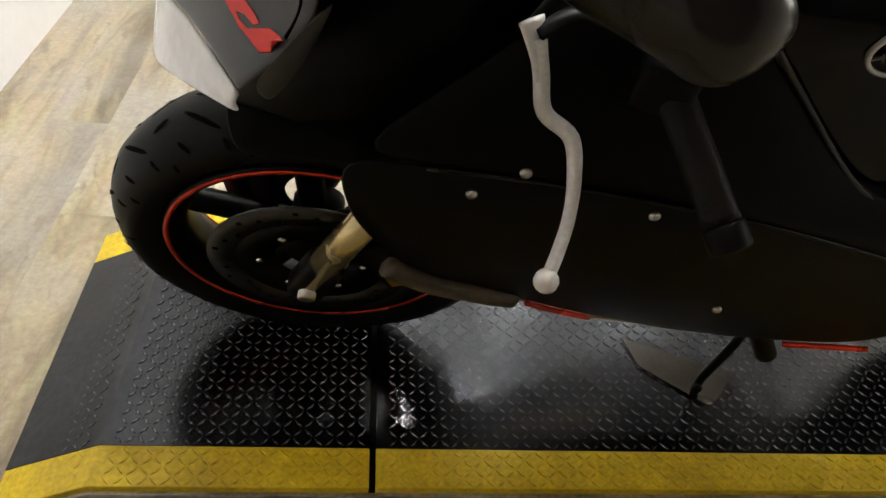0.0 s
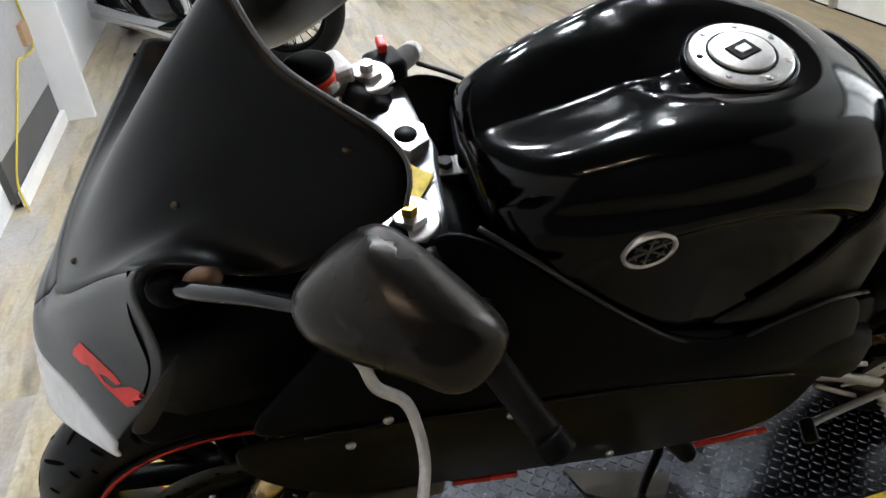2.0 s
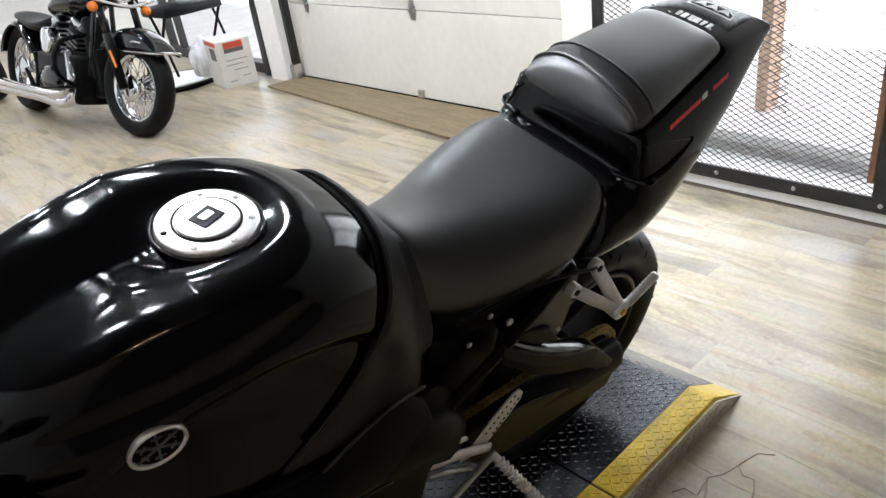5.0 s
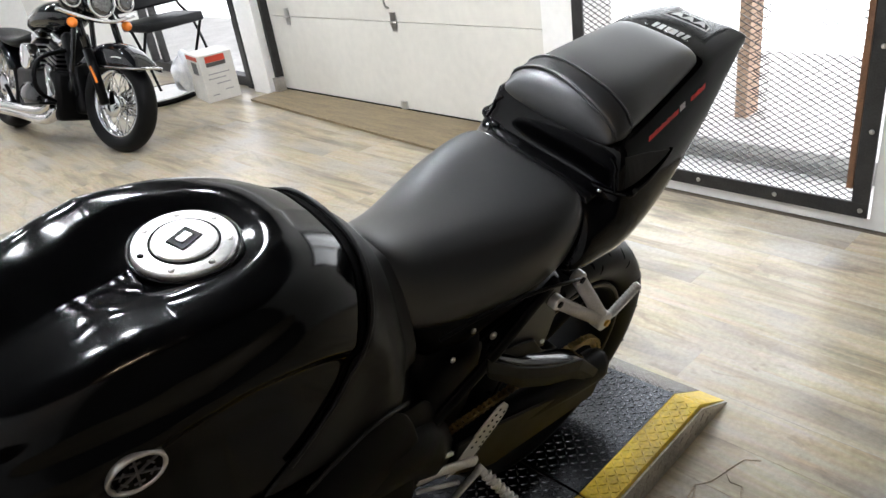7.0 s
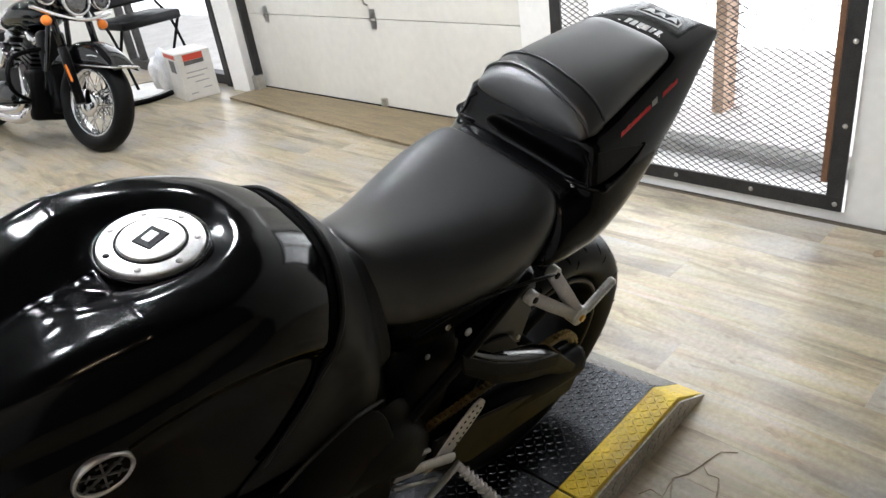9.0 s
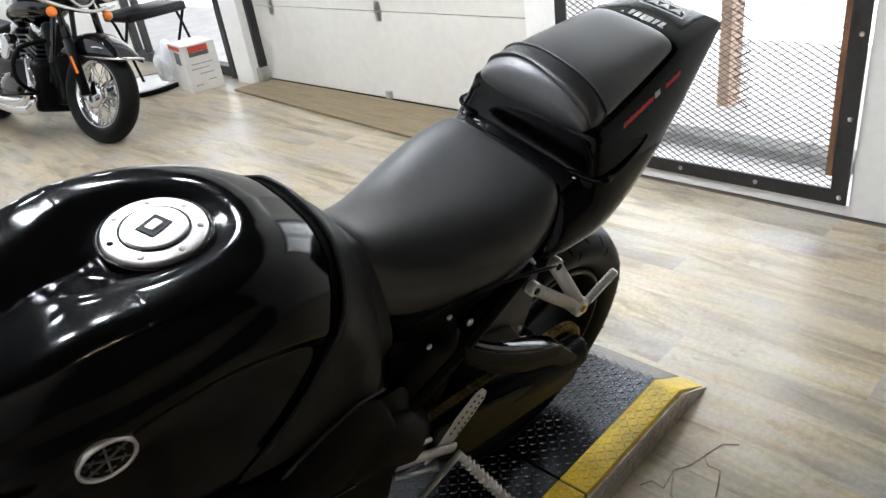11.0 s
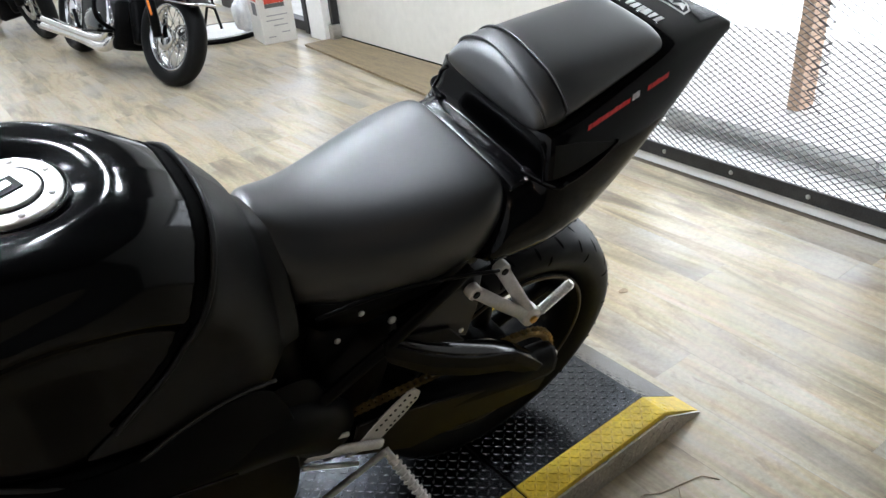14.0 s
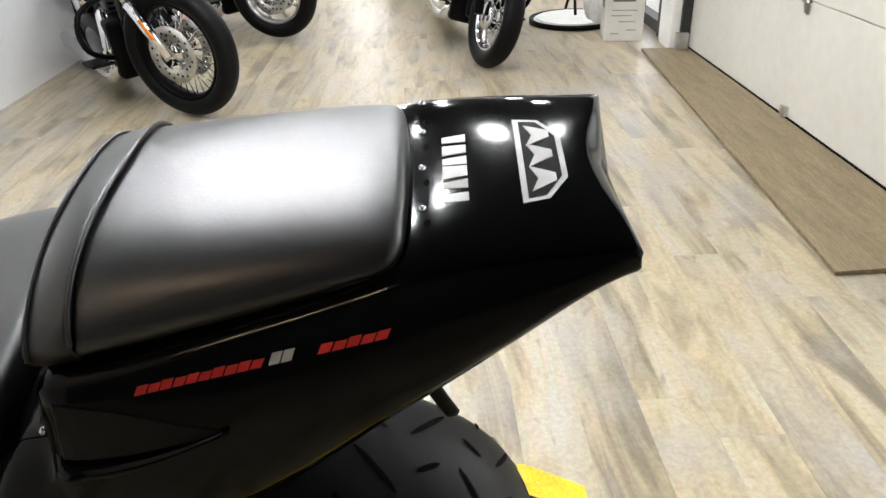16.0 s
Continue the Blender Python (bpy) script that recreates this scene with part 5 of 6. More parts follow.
for k in range(4):
    part("stone_slab", box(B(), (0, -.49 + k * .325, .10), (.55, .318, .05)), STONE, ledge, smooth=False, bevel=.004)
part("ledge_base", box(B(), (0, 0, .037), (.5, 1.25, .075)), STONE, ledge, smooth=False)

# ---- garage door ----
gd = empty("garage_door", pose(RX, 0, 0))
tagged(gd, "cream sectional garage door with steel hinges", "garage door")
Y0, Y1 = 1.225, 3.98
for i in range(4):
    part("door_panel", box(B(), (.03, (Y0 + Y1) / 2, .025 + .26 + i * .545), (.045, Y1 - Y0, .541)), DOOR, gd, smooth=False, bevel=.0025)
# unseen sheet added to stop daylight leaking between the panels
part("light_stop", box(B(), (.062, (Y0 + Y1) / 2, 1.12), (.012, Y1 - Y0, 2.2)), DOOR, gd, smooth=False)
part("rubber_seal", box(B(), (.028, (Y0 + Y1) / 2, .014), (.05, Y1 - Y0, .022)), DARK, gd, smooth=False)


def hinge(y, z):
    h = part("hinge", slab(B(), [(-.022, -.055), (.022, -.055), (.030, 0), (.022, .06), (-.022, .06), (-.030, 0)], -.006, -.001, lambda u, v, d: (d + .006, y + u, z + v)), STEEL, gd, "galvanised steel hinge", smooth=False, bevel=.001)
    part("hinge_pin", cyl(B(), (-.006, y - .03, z), (-.006, y + .03, z), .008, n=10), STEEL, h)


for hy in (1.41, 2.577, 3.74):
    for hz in (.555, 1.10, 1.645):
        hinge(hy, hz)
part("pull_handle", sweep(B(), [(-.004, 2.60, .64), (-.03, 2.60, .66), (-.03, 2.60, .72), (-.004, 2.60, .74)], .006, 8), STEEL, gd)
part("bottom_bracket", box(B(), (-.006, 2.59, .05), (.02, .05, .05)), STEEL, gd, smooth=False, bevel=.003)
track = obj("door_track", box(B(), (RX - .03, 3.985, 1.1), (.06, .03, 2.2)), IRON, smooth=False)
tagged(track, "galvanised steel door track at the jamb", "door track")
part("track_foot", box(B(), (RX - .05, 3.97, .06), (.07, .06, .12)), STEEL, track, smooth=False, bevel=.004)
ply = obj("threshold_board", slab(B(), [(2.78, 1.18), (2.966, 1.185), (2.966, 1.219), (RX, 1.219), (RX, 3.98), (3.06, 4.015), (2.96, 4.02)], .004, .018, lambda u, v, d: (u, v, d)), PLY, smooth=False)
tagged(ply, "worn plywood threshold board before the garage door", "threshold board")

# ---- window beyond the pillar ----
win = empty("window_1", pose(3.25, 5.28, 0))
tagged(win, "tall dark-framed glazed opening full of daylight", "window", kind="structure")
for nm, c, s in (("window_frame", (-.03, -.89, 1.15), (.09, .07, 2.3)), ("window_frame", (0, .99, 1.15), (.07, .05, 2.3)), ("window_frame", (0, .75, 1.15), (.06, .05, 2.2)), ("window_sill", (0, 0, .04), (.09, 1.93, .08)), ("window_frame", (0, 0, 2.27), (.07, 1.93, .06))):
    part(nm, box(B(), c, s), IRON, win, smooth=False, bevel=.004)

win = empty("window_2", pose(1.05, 9.93, 0))
tagged(win, "tall far window full of daylight", "window", kind="structure")
for nm, c, sz in (("window_frame", (-.68, 0, 1.25), (.04, .06, 2.0)), ("window_frame", (.68, 0, 1.25), (.04, .06, 2.0)), ("window_frame", (0, 0, 2.225), (1.32, .06, .05)), ("window_sill", (0, -.02, .275), (1.32, .10, .05))):
    part(nm, box(B(), c, sz), IRON, win, smooth=False, bevel=.004)

# ---- cardboard box with loose plastic wrap ----
carton = empty("cardboard_box", pose(2.935, 4.47, 0, 0, 0, -9))
tagged(carton, "white printed cardboard box with a red panel", "box")
part("box_body", box(B(), (0, 0, .175), (.26, .32, .35)), CARD, carton, smooth=False, bevel=.004)
part("red_panel", box(B(), (-.005, -.1612, .315), (.15, .002, .045)), CARD_RED, carton, smooth=False)
part("dark_panel", box(B(), (-.005, -.1612, .276), (.15, .002, .030)), INK, carton, smooth=False)
part("red_panel", box(B(), (-.1312, .0, .325), (.002, .26, .030)), CARD_RED, carton, smooth=False)
part("dark_panel", box(B(), (-.1312, -.03, .250), (.002, .12, .09)), INK, carton, smooth=False)
for bx, bz, bw in ((.0, .215, .18), (-.02, .18, .15), (.05, .085, .07), (-.06, .06, .06), (.02, .14, .12)):
    part("print_bar", box(B(), (bx, -.1615, bz - .01), (bw * .9, .002, .008)), PALE_INK, carton, smooth=False)
bm = B()
ball(bm, (0, 0, 0), (.14, .11, .10), 20)
for v in bm.verts:
    v.co += noise.noise_vector(v.co * 14) * .05
bag = obj("plastic_wrap", bm, PLASTIC_BAG)
low = min(v.co.z for v in bag.data.vertices)
bag.matrix_world = pose(2.82, 4.70, .041 - 1.35 * low)
tagged(bag, "crumpled clear white plastic wrap against the box", "plastic wrap")
bag.scale = (.72, .80, 1.35)
mat_round = obj("round_stand", cyl(cyl(B(), (2.70, 5.00, 0.0), (2.70, 5.00, .03), .30, n=40), (2.70, 5.00, .03), (2.70, 5.00, .04), .28, n=40), mat("white_laminate", (.7, .7, .68), .4), smooth=False)
tagged(mat_round, "low round white display base with a dark rim", "display base")
part("rim", lathe_y(B(), [(.31, 0), (.335, 0), (.335, .034), (.31, .034)], (0, 0, 0), 48), DARK, mat_round, "black rubber rim").matrix_local = pose(2.70, 5.00, 0.002, 90)

# ---- folding chair ----
chair = empty("folding_chair", pose(2.99, 5.24, 0.0, 0, 0, 184))
tagged(chair, "black padded tubular chair beside the window", "chair")
part("seat", box(B(), (0, 0, .535), (.52, .44, .075)), LEATHER, chair, bevel=.02)
part("backrest", box(B(), (0, -.21, .82), (.56, .05, .36), (8, 0, 0)), LEATHER, chair, bevel=.02)
for s in (-1, 1):
    part("side_tube", sweep(B(), [(s * .27, -.24, .98), (s * .275, -.20, .66), (s * .275, .0, .48), (s * .275, .18, .02)], .012, 8), DARK, chair)
    part("leg", sweep(B(), [(s * .25, .16, .50), (s * .25, -.02, .27), (s * .25, -.22, .02)], .012, 8), DARK, chair)

# ---- west side: board, grey cabinet end, cord ----
board = obj("white_board", box(B(), (-.888, .66, .62), (.03, 2.42, 1.24)), WALL_OLD, smooth=False)
tagged(board, "large plain white board leaning at the wall", "board")
LIGHT_PANEL = mat("light_grey_laminate", (.36, .36, .365), .5, vary=.08, scale=4)
cab = empty("wall_cabinet", pose(-.82, 2.36, 0))
tagged(cab, "grey cabinet end with a white edge, fixed to the wall", "cabinet")
part("side_panel", box(B(), (-.02, .02, .71), (.03, .94, 1.02)), LIGHT_PANEL, cab, "light grey side panel", smooth=False, bevel=.003)
# shade along the cabinet's foot, put in as a darker strip
part("shade_strip", box(B(), (-.026, .02, .11), (.03, .94, .17)), SHADE_GREY, cab, "dark strip standing in for shade below the side panel", smooth=False)
part("end_panel", box(B(), (.055, .472, .62), (.17, .035, 1.24)), WALL_OLD, cab, "scuffed white end panel", smooth=False, bevel=.003)
part("base_trim", box(B(), (.004, .05, .03), (.02, .96, .06)), WALL, cab, smooth=False)
cord = obj("extension_cord", sweep(B(), [(-.818, 2.75, .95), (-.818, 2.765, .60), (-.818, 2.774, .40), (-.818, 2.601, .385), (-.818, 2.481, .398), (-.818, 2.291, .293), (-.818, 2.112, .196), (-.812, 1.93, .10), (-.79, 1.86, .006)], .0045, 8), CORD)
tagged(cord, "yellow electric cord hanging down the cabinet", "cord")
sock = obj("wall_socket", box(B(), (-.816, 2.70, .46), (.02, .10, .09)), mat("brown_socket_plate", (.35, .22, .12), .5), smooth=False)
tagged(sock, "brown electric socket plate on the cabinet", "socket")


# ---- cruisers in the background ----
REFLECTOR = mat("lamp_reflector", (.20, .205, .215), .14, metal=.9, vary=.5, scale=60, bump=.6, bump_scale=90)


def cruiser(name, m, label, R=.33, w=.13, spokes=28, screen=False, cast=False, bright=False, lights=True, steer=0, side=.10, dome=False, rake=31, fork=.64, fy=.105):
    """A heavy cruiser heading along +x from its rear wheel at x = -1.65; front contact at the origin."""
    c = empty(name, m)
    tagged(c, label, "motorcycle", group="parked cruisers")
    WB = 1.66
    for k, (x, RR, ww) in enumerate(((0, R, w), (-WB, .33, .17))):
        ctr = (x, 0, RR)
        rim = RR - side
        wh = part("front_wheel" if k == 0 else "rear_wheel", lathe_y(B(), tyre_profile(RR, rim, ww), ctr, 44), RUBBER, c, subsurf=1)
        part("rim", lathe_y(B(), [(rim + .006, -ww * .30), (rim + .006, ww * .30), (rim - .014, ww * .30), (rim - .022, 0), (rim - .014, -ww * .30)], ctr, 40), STEEL if cast else CHROME if dome else DARK, wh)
        part("hub", cyl(cyl(B(), (x, -.05, RR), (x, .05, RR), .042, n=20), (x, -.07, RR), (x, .07, RR), .022, n=16), CHROME, wh)
        if dome:
            for s in (-1, 1):
                part("hub_cap", ball(B(), (x, s * .06, RR), (.085, .026, .085), 24), CHROME, wh, "domed chrome hub cap")
        bm = B()
        if cast:
            for q in range(9):
                a = 2 * math.pi * q / 9
                sweep(bm, [(x + .03 * math.cos(a), 0, RR + .03 * math.sin(a)), (x + rim * .97 * math.cos(a + .12), 0, RR + rim * .97 * math.sin(a + .12))], .014, 6, steps=2)
        else:
            for q in range(spokes):
                a = 2 * math.pi * q / spokes
                s = 1 if q % 2 else -1
                a2 = a + .28 * (1 if (q // 2) % 2 else -1)
                cyl(bm, (x + .038 * math.cos(a), s * .04, RR + .038 * math.sin(a)), (x + rim * .97 * math.cos(a2), s * .01, RR + rim * .97 * math.sin(a2)), .0032, n=6)
        part("spokes", bm, CHROME, wh)
        for s in () if dome else (-1, 1) if k == 0 else (1,):
            d = part("brake_disc", lathe_y(B(), [(.145, s * .062), (.145, s * .067), (.085, s * .067), (.085, s * .062)], ctr, 36), STEEL, wh)
            bm = B()
            for q in range(24):
                a = 2 * math.pi * q / 24
                rr = .10 + .012 * (q % 3)
                cyl(bm, (x + rr * math.cos(a), s * .0615, RR + rr * math.sin(a)), (x + rr * math.cos(a), s * .0677, RR + rr * math.sin(a)), .007, n=8)
            tagged(part("disc_holes", bm, GROOVE, d, "small drilled holes"), kind="stuff")
    rk = radians(rake)
    top = Vector((-math.sin(rk) * fork, 0, R + math.cos(rk) * fork))
    for s in (-1, 1):
        f0, f1 = Vector((0.02, s * fy, R)), Vector((top.x, s * fy, top.z))
        fm = f0 + (f1 - f0) * .48
        part("fork_leg", cyl(B(), f0, fm, .029, n=16), CHROME if bright else DARK, c)
        part("fork_tube", cyl(B(), fm, f1, .022, n=14), CHROME if bright else BLACKPAINT, c)
        part("fork_reflector", box(B(), fm * .55 + f0 * .45 + Vector((.018, s * .026, 0)), (.012, .008, .11), (0, -31, 0)), ORANGE, c, "orange reflector strip", smooth=False)
        drop = .19 if screen else .10
        part("turn_signal", ball(B(), (top.x + .12, s * .19, top.z - drop), (.034, .031, .031), 14), ORANGE, c, "orange turn signal")
        part("handlebar", sweep(B(), [(top.x, s * .04, top.z + .05), (top.x - .02, s * .16, top.z + .20), (top.x - .10, s * .34, top.z + .24), (top.x - .25, s * .42, top.z + .18)], .014, 8), CHROME, c)
        part("grip", cyl(B(), (top.x - .13, s * .36, top.z + .235), (top.x - .25, s * .42, top.z + .18), .021, n=10), RUBBER, c)
        if lights:
            spot = part("spot_lamp", lathe_y(B(), [(.0, -.07), (.035, -.055), (.055, -.02), (.060, .0), (.060, .012), (.052, .014), (.050, .004)], (0, 0, 0), 28), CHROME, c, "chrome passing lamp")
            spot.matrix_local = pose(top.x + .12, s * .185, top.z - .045, 0, 0, -90)
            lens = part("lamp_lens", lathe_y(B(), [(.050, .002), (.050, .006), (.030, .012), (0, .014)], (0, 0, 0), 24), REFLECTOR, spot, "clear lamp lens over a bright reflector")
        part("mirror", ball(B(), (top.x - .08, s * .36, top.z + .36), (.015, .065, .04), 12), BLACKPAINT, c)
    lamp = part("headlamp", cyl(B(), (top.x + .02, 0, top.z - .04), (top.x + .14, 0, top.z - .06), .092, n=28), BLACKPAINT, c, bevel=.01)
    part("lamp_ring", lathe_y(B(), [(.094, -.010), (.094, .012), (.080, .012), (.080, -.010)], (0, 0, 0), 32), CHROME, lamp).matrix_local = pose(top.x + .14, 0, top.z - .06, 0, 0, 90)
    part("lamp_glass", ball(B(), (top.x + .135, 0, top.z - .06), (.018, .08, .08), 18), REFLECTOR, lamp)
    fd = []
    if screen:
        # deep valanced mudguard with a level lower edge
        for q in range(13):
            a = radians(36 + q * 9.0)
            x, z = (R + .062) * math.cos(a), R + (R + .062) * math.sin(a)
            zb = min(R + .225, z - .012)
            fd.append([(x, -.088, zb), (x, -.090, zb * .55 + z * .45), (x, -.080, z - .014), (x, -.045, z + .001), (x, 0, z + .006), (x, .045, z + .001), (x, .080, z - .014), (x, .090, zb * .55 + z * .45), (x, .088, zb)])
    else:
        for q in range(4, 8):
            a = radians(30 + q * 14)
            rr = R + .034
            fd.append([(rr * math.cos(a) * (1 - dz * 1.2), y, R + rr * math.sin(a) * (1 - dz * 1.2)) for y, dz in ((-.092, .14), (-.085, .05), (-.05, .01), (0, 0), (.05, .01), (.085, .05), (.092, .14))])
    part("front_fender", sheet(B(), fd), BLACKPAINT, c, "black enamel front mudguard", subsurf=2, solid=.004)
    if screen:
        part("nacelle", ball(B(), (top.x - .02, 0, top.z - .03), (.13, .17, .15), 20), BLACKPAINT, c, "black headlamp nacelle")
        tip = (R + .062) * math.cos(radians(36))
        part("fender_trim", sweep(B(), [(-.16, -.092, R + .226), (.10, -.093, R + .226), (tip - .03, -.091, R + .227), (tip + .018, -.06, R + .230), (tip + .030, 0, R + .232), (tip + .018, .06, R + .230), (tip - .03, .091, R + .227), (.10, .093, R + .226), (-.16, .092, R + .226)], .0085, 8), CHROME, c, "chrome trim along the mudguard edge")
        part("fender_mark", sweep(B(), [(.06, -.0915, R + .285), (.10, -.0915, R + .288), (.15, -.0905, R + .282)], .0035, 6), WHITE_DECAL, c, "small pale mark on the mudguard")
        part("light_bar", sweep(B(), [(top.x + .09, -.27, top.z - .115), (top.x + .12, -.19, top.z - .14), (top.x + .15, -.06, top.z - .17), (top.x + .15, .06, top.z - .17), (top.x + .12, .19, top.z - .14), (top.x + .09, .27, top.z - .115)], .013, 10), CHROME, c, "curved chrome lamp bar")
        part("windshield", sheet(B(), [[(top.x + .10, y, top.z + .06), (top.x + .05, y * 1.05, top.z + .28), (top.x - .06, y * .8, top.z + .52)] for y in (-.26, -.13, 0, .13, .26)]), mat("smoked_shield", (.002, .002, .0025), .12, spec=.12), c, "dark smoked windshield", solid=.004, subsurf=1)
    rd = []
    for q in range(10):
        a = radians(20 + q * 16)
        rr = .33 + .03
        rd.append([(-WB + rr * math.cos(a) * (1 - dz), y, .33 + rr * math.sin(a) * (1 - dz)) for y, dz in ((-.125, .14), (-.11, .05), (-.06, .008), (0, 0), (.06, .008), (.11, .05), (.125, .14))])
    part("rear_fender", sheet(B(), rd), BLACKPAINT, c, subsurf=1, solid=.004)
    part("fuel_tank", loft(B(), [(-1.06, [(0, .80), (.08, .79), (.10, .74), (.05, .70)]), (-.95, [(0, .88), (.12, .86), (.16, .77), (.06, .70)]), (-.72, [(0, .95), (.14, .92), (.18, .80), (.06, .72)]), (-.52, [(0, .93), (.10, .90), (.13, .80), (.05, .74)]), (-.46, [(0, .88), (.05, .87), (.06, .82), (.03, .78)])]), BLACKPAINT, c, subsurf=2)
    part("seat", loft(B(), [(-1.75, [(0, .74), (.08, .73), (.10, .70), (.05, .66)]), (-1.55, [(0, .76), (.12, .75), (.14, .70), (.06, .65)]), (-1.40, [(0, .70), (.15, .69), (.17, .64), (.08, .60)]), (-1.15, [(0, .68), (.14, .67), (.16, .63), (.08, .59)]), (-1.02, [(0, .76), (.08, .74), (.10, .68), (.05, .62)])]), LEATHER, c, subsurf=2)
    part("front_frame", box(B(), (-.45, 0, .47), (.10, .17, .54), (0, -20, 0)), DARK, c, bevel=.03)
    part("oil_cooler", box(B(), (-.395, 0, .40), (.03, .20, .16), (0, -20, 0)), DARK, c, bevel=.01)
    part("crankcase", box(B(), (-.76, 0, .32), (.66, .36, .32)), DARK, c, bevel=.03)
    part("primary_cover", ball(B(), (-.86, .16, .30), (.30, .05, .11), 20), BLACKPAINT, c)
    part("primary_cover", ball(B(), (-.86, -.16, .30), (.22, .05, .10), 20), BLACKPAINT, c)
    for dx, tl in ((-.70, 22), (-.95, -22)):
        cy_ = part("cylinder", box(B(), (dx, 0, .54), (.14, .18, .24), (0, tl, 0)), DARK, c, bevel=.01)
        for q in range(6):
            part("fin", box(B(), (dx + math.tan(radians(tl)) * (.46 + q * .03 - .54), 0, .46 + q * .03), (.165, .20, .008), (0, tl, 0)), STEEL, cy_, smooth=False)
        part("rocker_cover", box(B(), (dx + math.tan(radians(tl)) * .14, 0, .68), (.15, .17, .07), (0, tl, 0)), CHROME, c, bevel=.02)
    part("air_cleaner", cyl(B(), (-.82, -.14, .56), (-.82, -.22, .56), .085, n=24), CHROME, c, bevel=.012)
    for s, dz in ((-1, 0), (-1, -.10)):
        part("exhaust_pipe", sweep(B(), [(-.62, -.14, .50), (-.50, -.18, .34 + dz), (-.62, -.20, .22 + dz * .6), (-1.1, -.20, .20 + dz * .3), (-1.9, -.22, .22 + dz * .5)], .036, 12), CHROME, c, "chrome exhaust pipe")
    for s in (-1, 1):
        part("footboard", box(B(), (-.52, s * .27, .27), (.30, .10, .018), (0, -6, 0)), DARK, c, smooth=False, bevel=.006)
        part("crash_bar", sweep(B(), [(-.50, s * .05, .62), (-.44, s * .28, .55), (-.42, s * .30, .36), (-.52, s * .06, .24)], .015, 8), DARK, c)
        part("frame_tube", sweep(B(), [(-.40, s * .05, .86), (-.46, s * .10, .30), (-.7, s * .13, .16), (-1.2, s * .13, .17), (-1.45, s * .12, .33)], .017, 8), BLACKPAINT, c)
    part("kickstand", sweep(B(), [(-.80, .16, .20), (-.86, .25, .08), (-.90, .30, .012)], .011, 8), DARK, c)
    if steer:
        turn = pose(-.12, 0, 0) @ pose(0, 0, 0, 0, 0, steer) @ pose(.12, 0, 0)
        for ob in c.children:
            if ob.name.split(".")[0] in ("front_wheel", "fork_leg", "fork_tube", "fork_reflector", "turn_signal", "handlebar", "grip", "spot_lamp", "mirror", "headlamp", "front_fender", "fender_trim", "windshield", "nacelle", "light_bar", "fender_mark"):
                ob.matrix_basis = turn @ ob.matrix_basis
    return c


cruiser("touring_cruiser", pose(1.885, 3.85, 0) @ pose(0, 0, 0, -16.5, 0, -84), "black touring cruiser with a dark windshield and spoked chrome wheels", R=.308, w=.128, screen=True, spokes=36, steer=10, side=.100, dome=True, rake=22, fork=.72, fy=.122)
cruiser("bobber_cruiser", pose(.29, 3.05, 0) @ pose(0, 0, 0, 5, 0, -56), "black cruiser with chrome forks and a wire-spoked front wheel", R=.342, w=.125, spokes=36, bright=True, lights=False, steer=30, side=.095)
cruiser("classic_cruiser", pose(.45, 4.82, 0) @ pose(0, 0, 0, 5, 0, -56), "dark cruiser with a multi-spoke cast front wheel", R=.33, w=.14, cast=True, bright=True, steer=40, side=.11)
cruiser("rear_cruiser", pose(1.64, 6.35, 0) @ pose(0, 0, 0, 7, 0, -80), "dark cruiser parked at the back of the room", R=.33, spokes=24, lights=False)

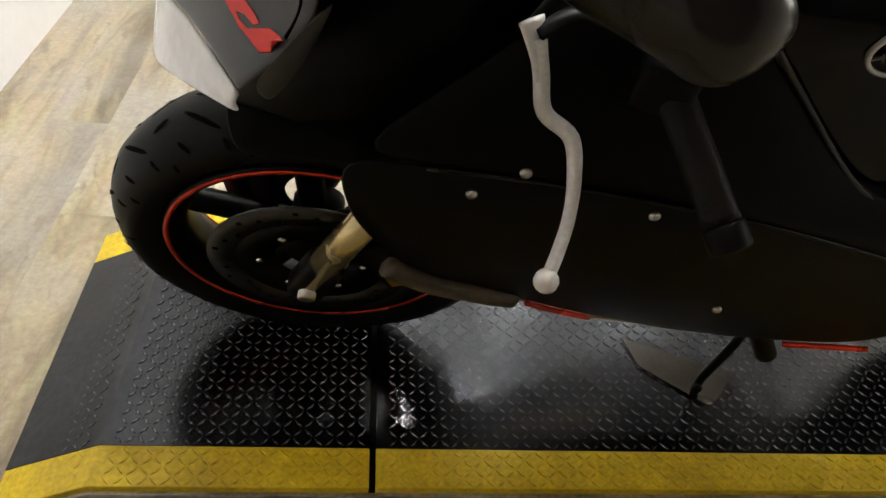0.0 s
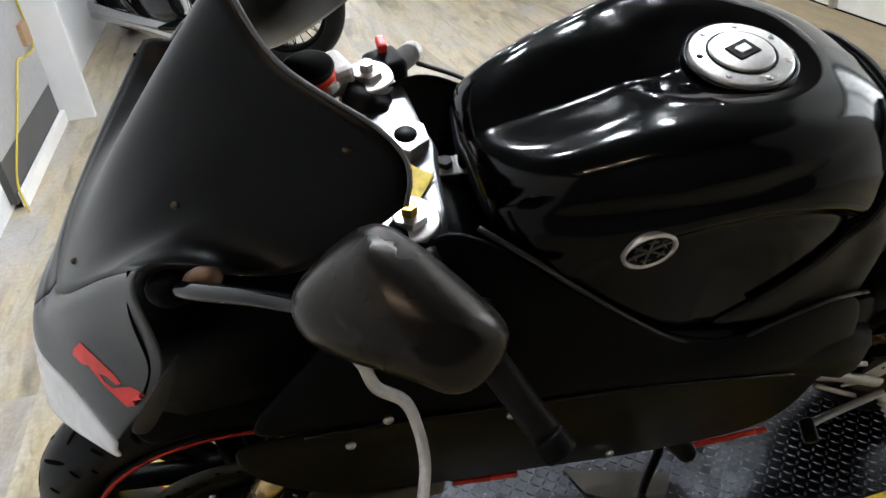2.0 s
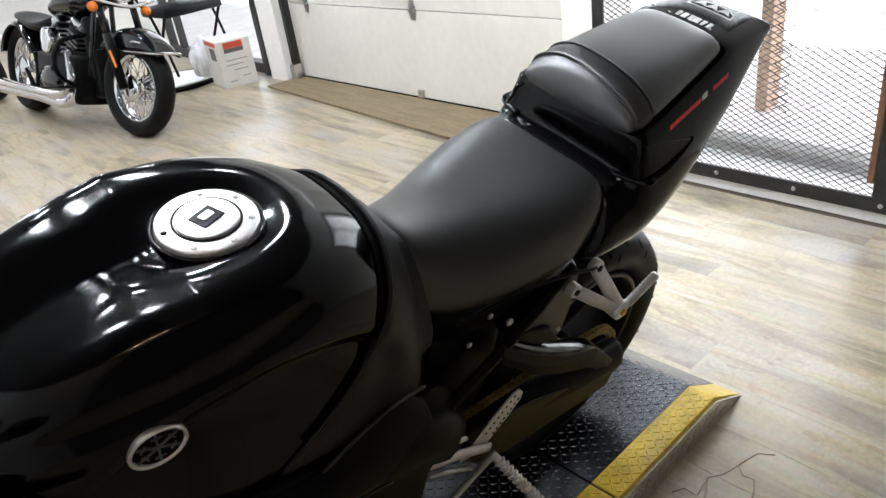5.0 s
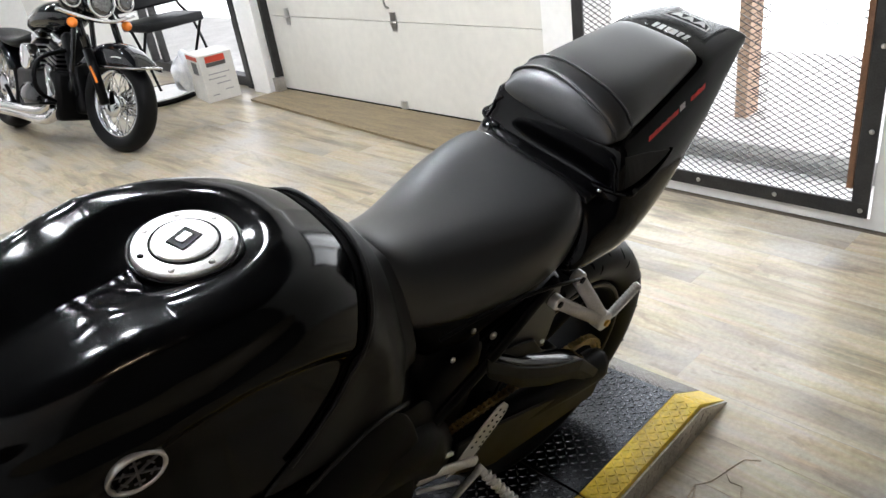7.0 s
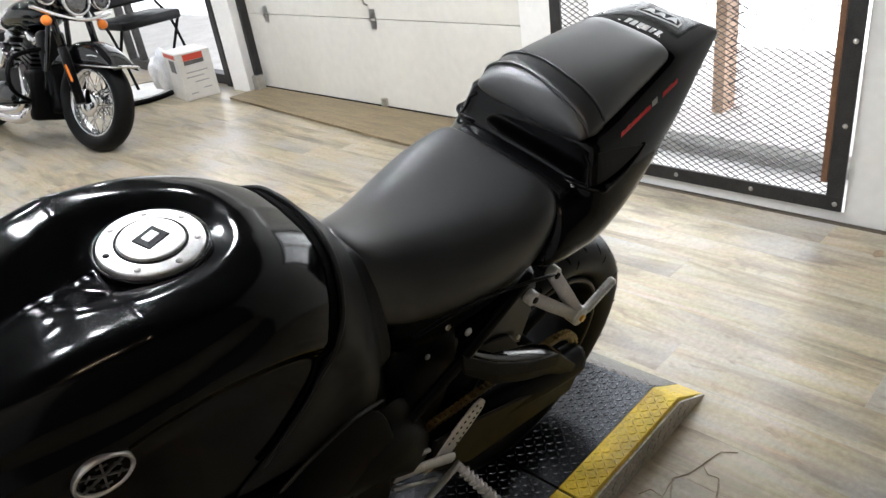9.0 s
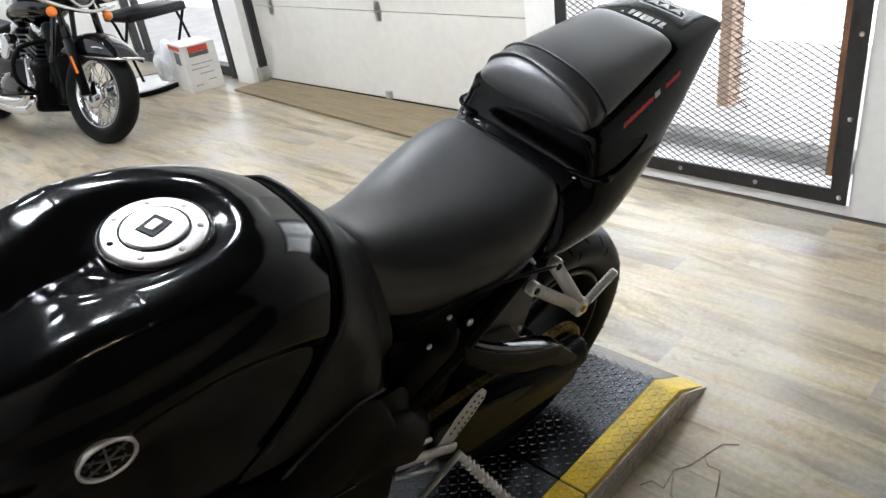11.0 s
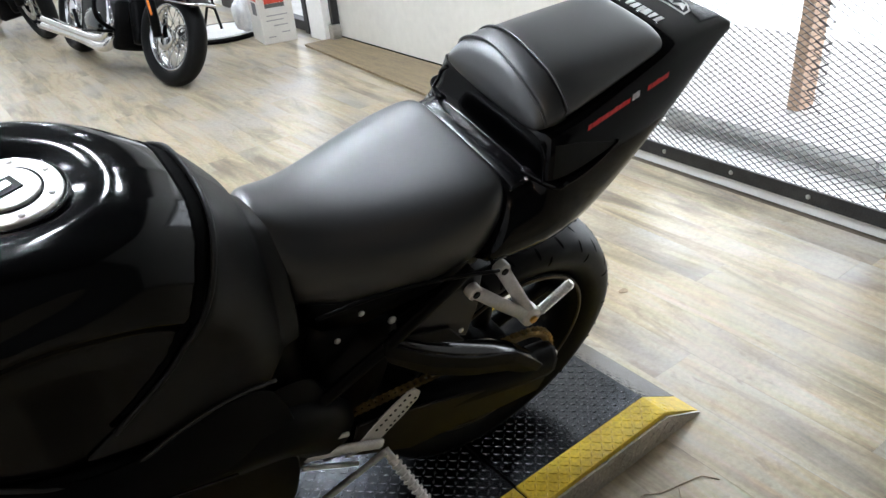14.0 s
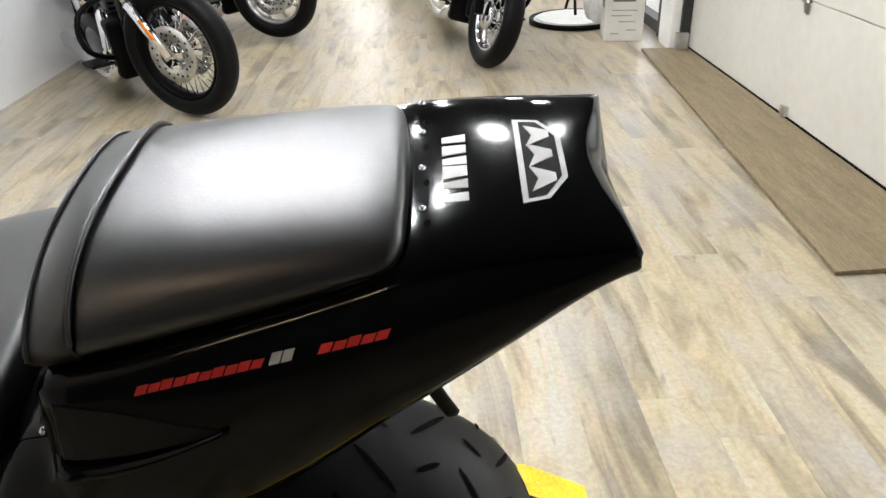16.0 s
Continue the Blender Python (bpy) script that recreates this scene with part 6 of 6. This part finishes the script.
# floor fragments near the platform
for (px, py_, sc) in ((2.128, .25, .22), (2.80, -.35, .3)):
    bm = B()
    bmesh.ops.create_circle(bm, cap_ends=True, segments=9, radius=.05 * sc)
    for v in bm.verts:
        v.co.x *= 1.6 + .6 * noise.noise(v.co * 40 + Vector((px, 0, 0)))
        v.co.y *= 1 + .8 * noise.noise(v.co * 55 + Vector((0, py_, 0)))
    geom = bmesh.ops.extrude_face_region(bm, geom=list(bm.faces))
    for v in [g for g in geom["geom"] if isinstance(g, bmesh.types.BMVert)]:
        v.co.z += .0015
    chip = obj("floor_patch", bm, mat("worn_vinyl", (.30, .22, .14), .5, vary=.3, scale=20), smooth=False)
    chip.matrix_world = pose(px, py_, .0012)
    tagged(chip, "lifted worn scrap on the vinyl floor", "floor patch")

# torn, curled seams in the worn vinyl beside the platform
TORN = mat("torn_vinyl_edge", (.33, .26, .17), .6, vary=.4, scale=30, bump=.3)
for line in [[(1.468, -0.272), (1.496, -0.285), (1.492, -0.317), (1.555, -0.308), (1.586, -0.329), (1.632, -0.341), (1.61, -0.364), (1.614, -0.389), (1.578, -0.404), (1.537, -0.417)], [(1.555, -0.308), (1.485, -0.34), (1.448, -0.382)], [(1.632, -0.341), (1.692, -0.355), (1.712, -0.387)]]:
    tear = obj("floor_tear", sweep(B(), [(x, y, .0012) for x, y in line], .0020, 6, .35, steps=1), TORN)
    tagged(tear, "torn brown seam in the worn vinyl floor", "floor tear", group="floor tears")

# vinyl planks, laid along y
PWID, PLEN = .152, 1.22
rng = random.Random(4)


def plank_mesh(length):
    bm = box(B(), (0, 0, -.002), (PWID - .0004, length - .0004, .004))
    me = bpy.data.meshes.new("plank")
    bm.to_mesh(me)
    bm.free()
    me.materials.append(FLOOR)
    return me


full_plank = plank_mesh(PLEN)
for i in range(28):
    x = -.86 + (i + .5) * PWID
    if x > 3.20:
        break
    y = -3.98 - rng.random() * PLEN
    while y < 9.8:
        y0 = max(y, -2.895)
        if y + PLEN - y0 > .02 and not (x > 3.0 and y < 1.0):
            p = new("plank", full_plank if y0 == y else plank_mesh(y + PLEN - y0))
            p.location = (x, (y0 + y + PLEN) / 2, 0)
            p.parent = floor
        y += PLEN
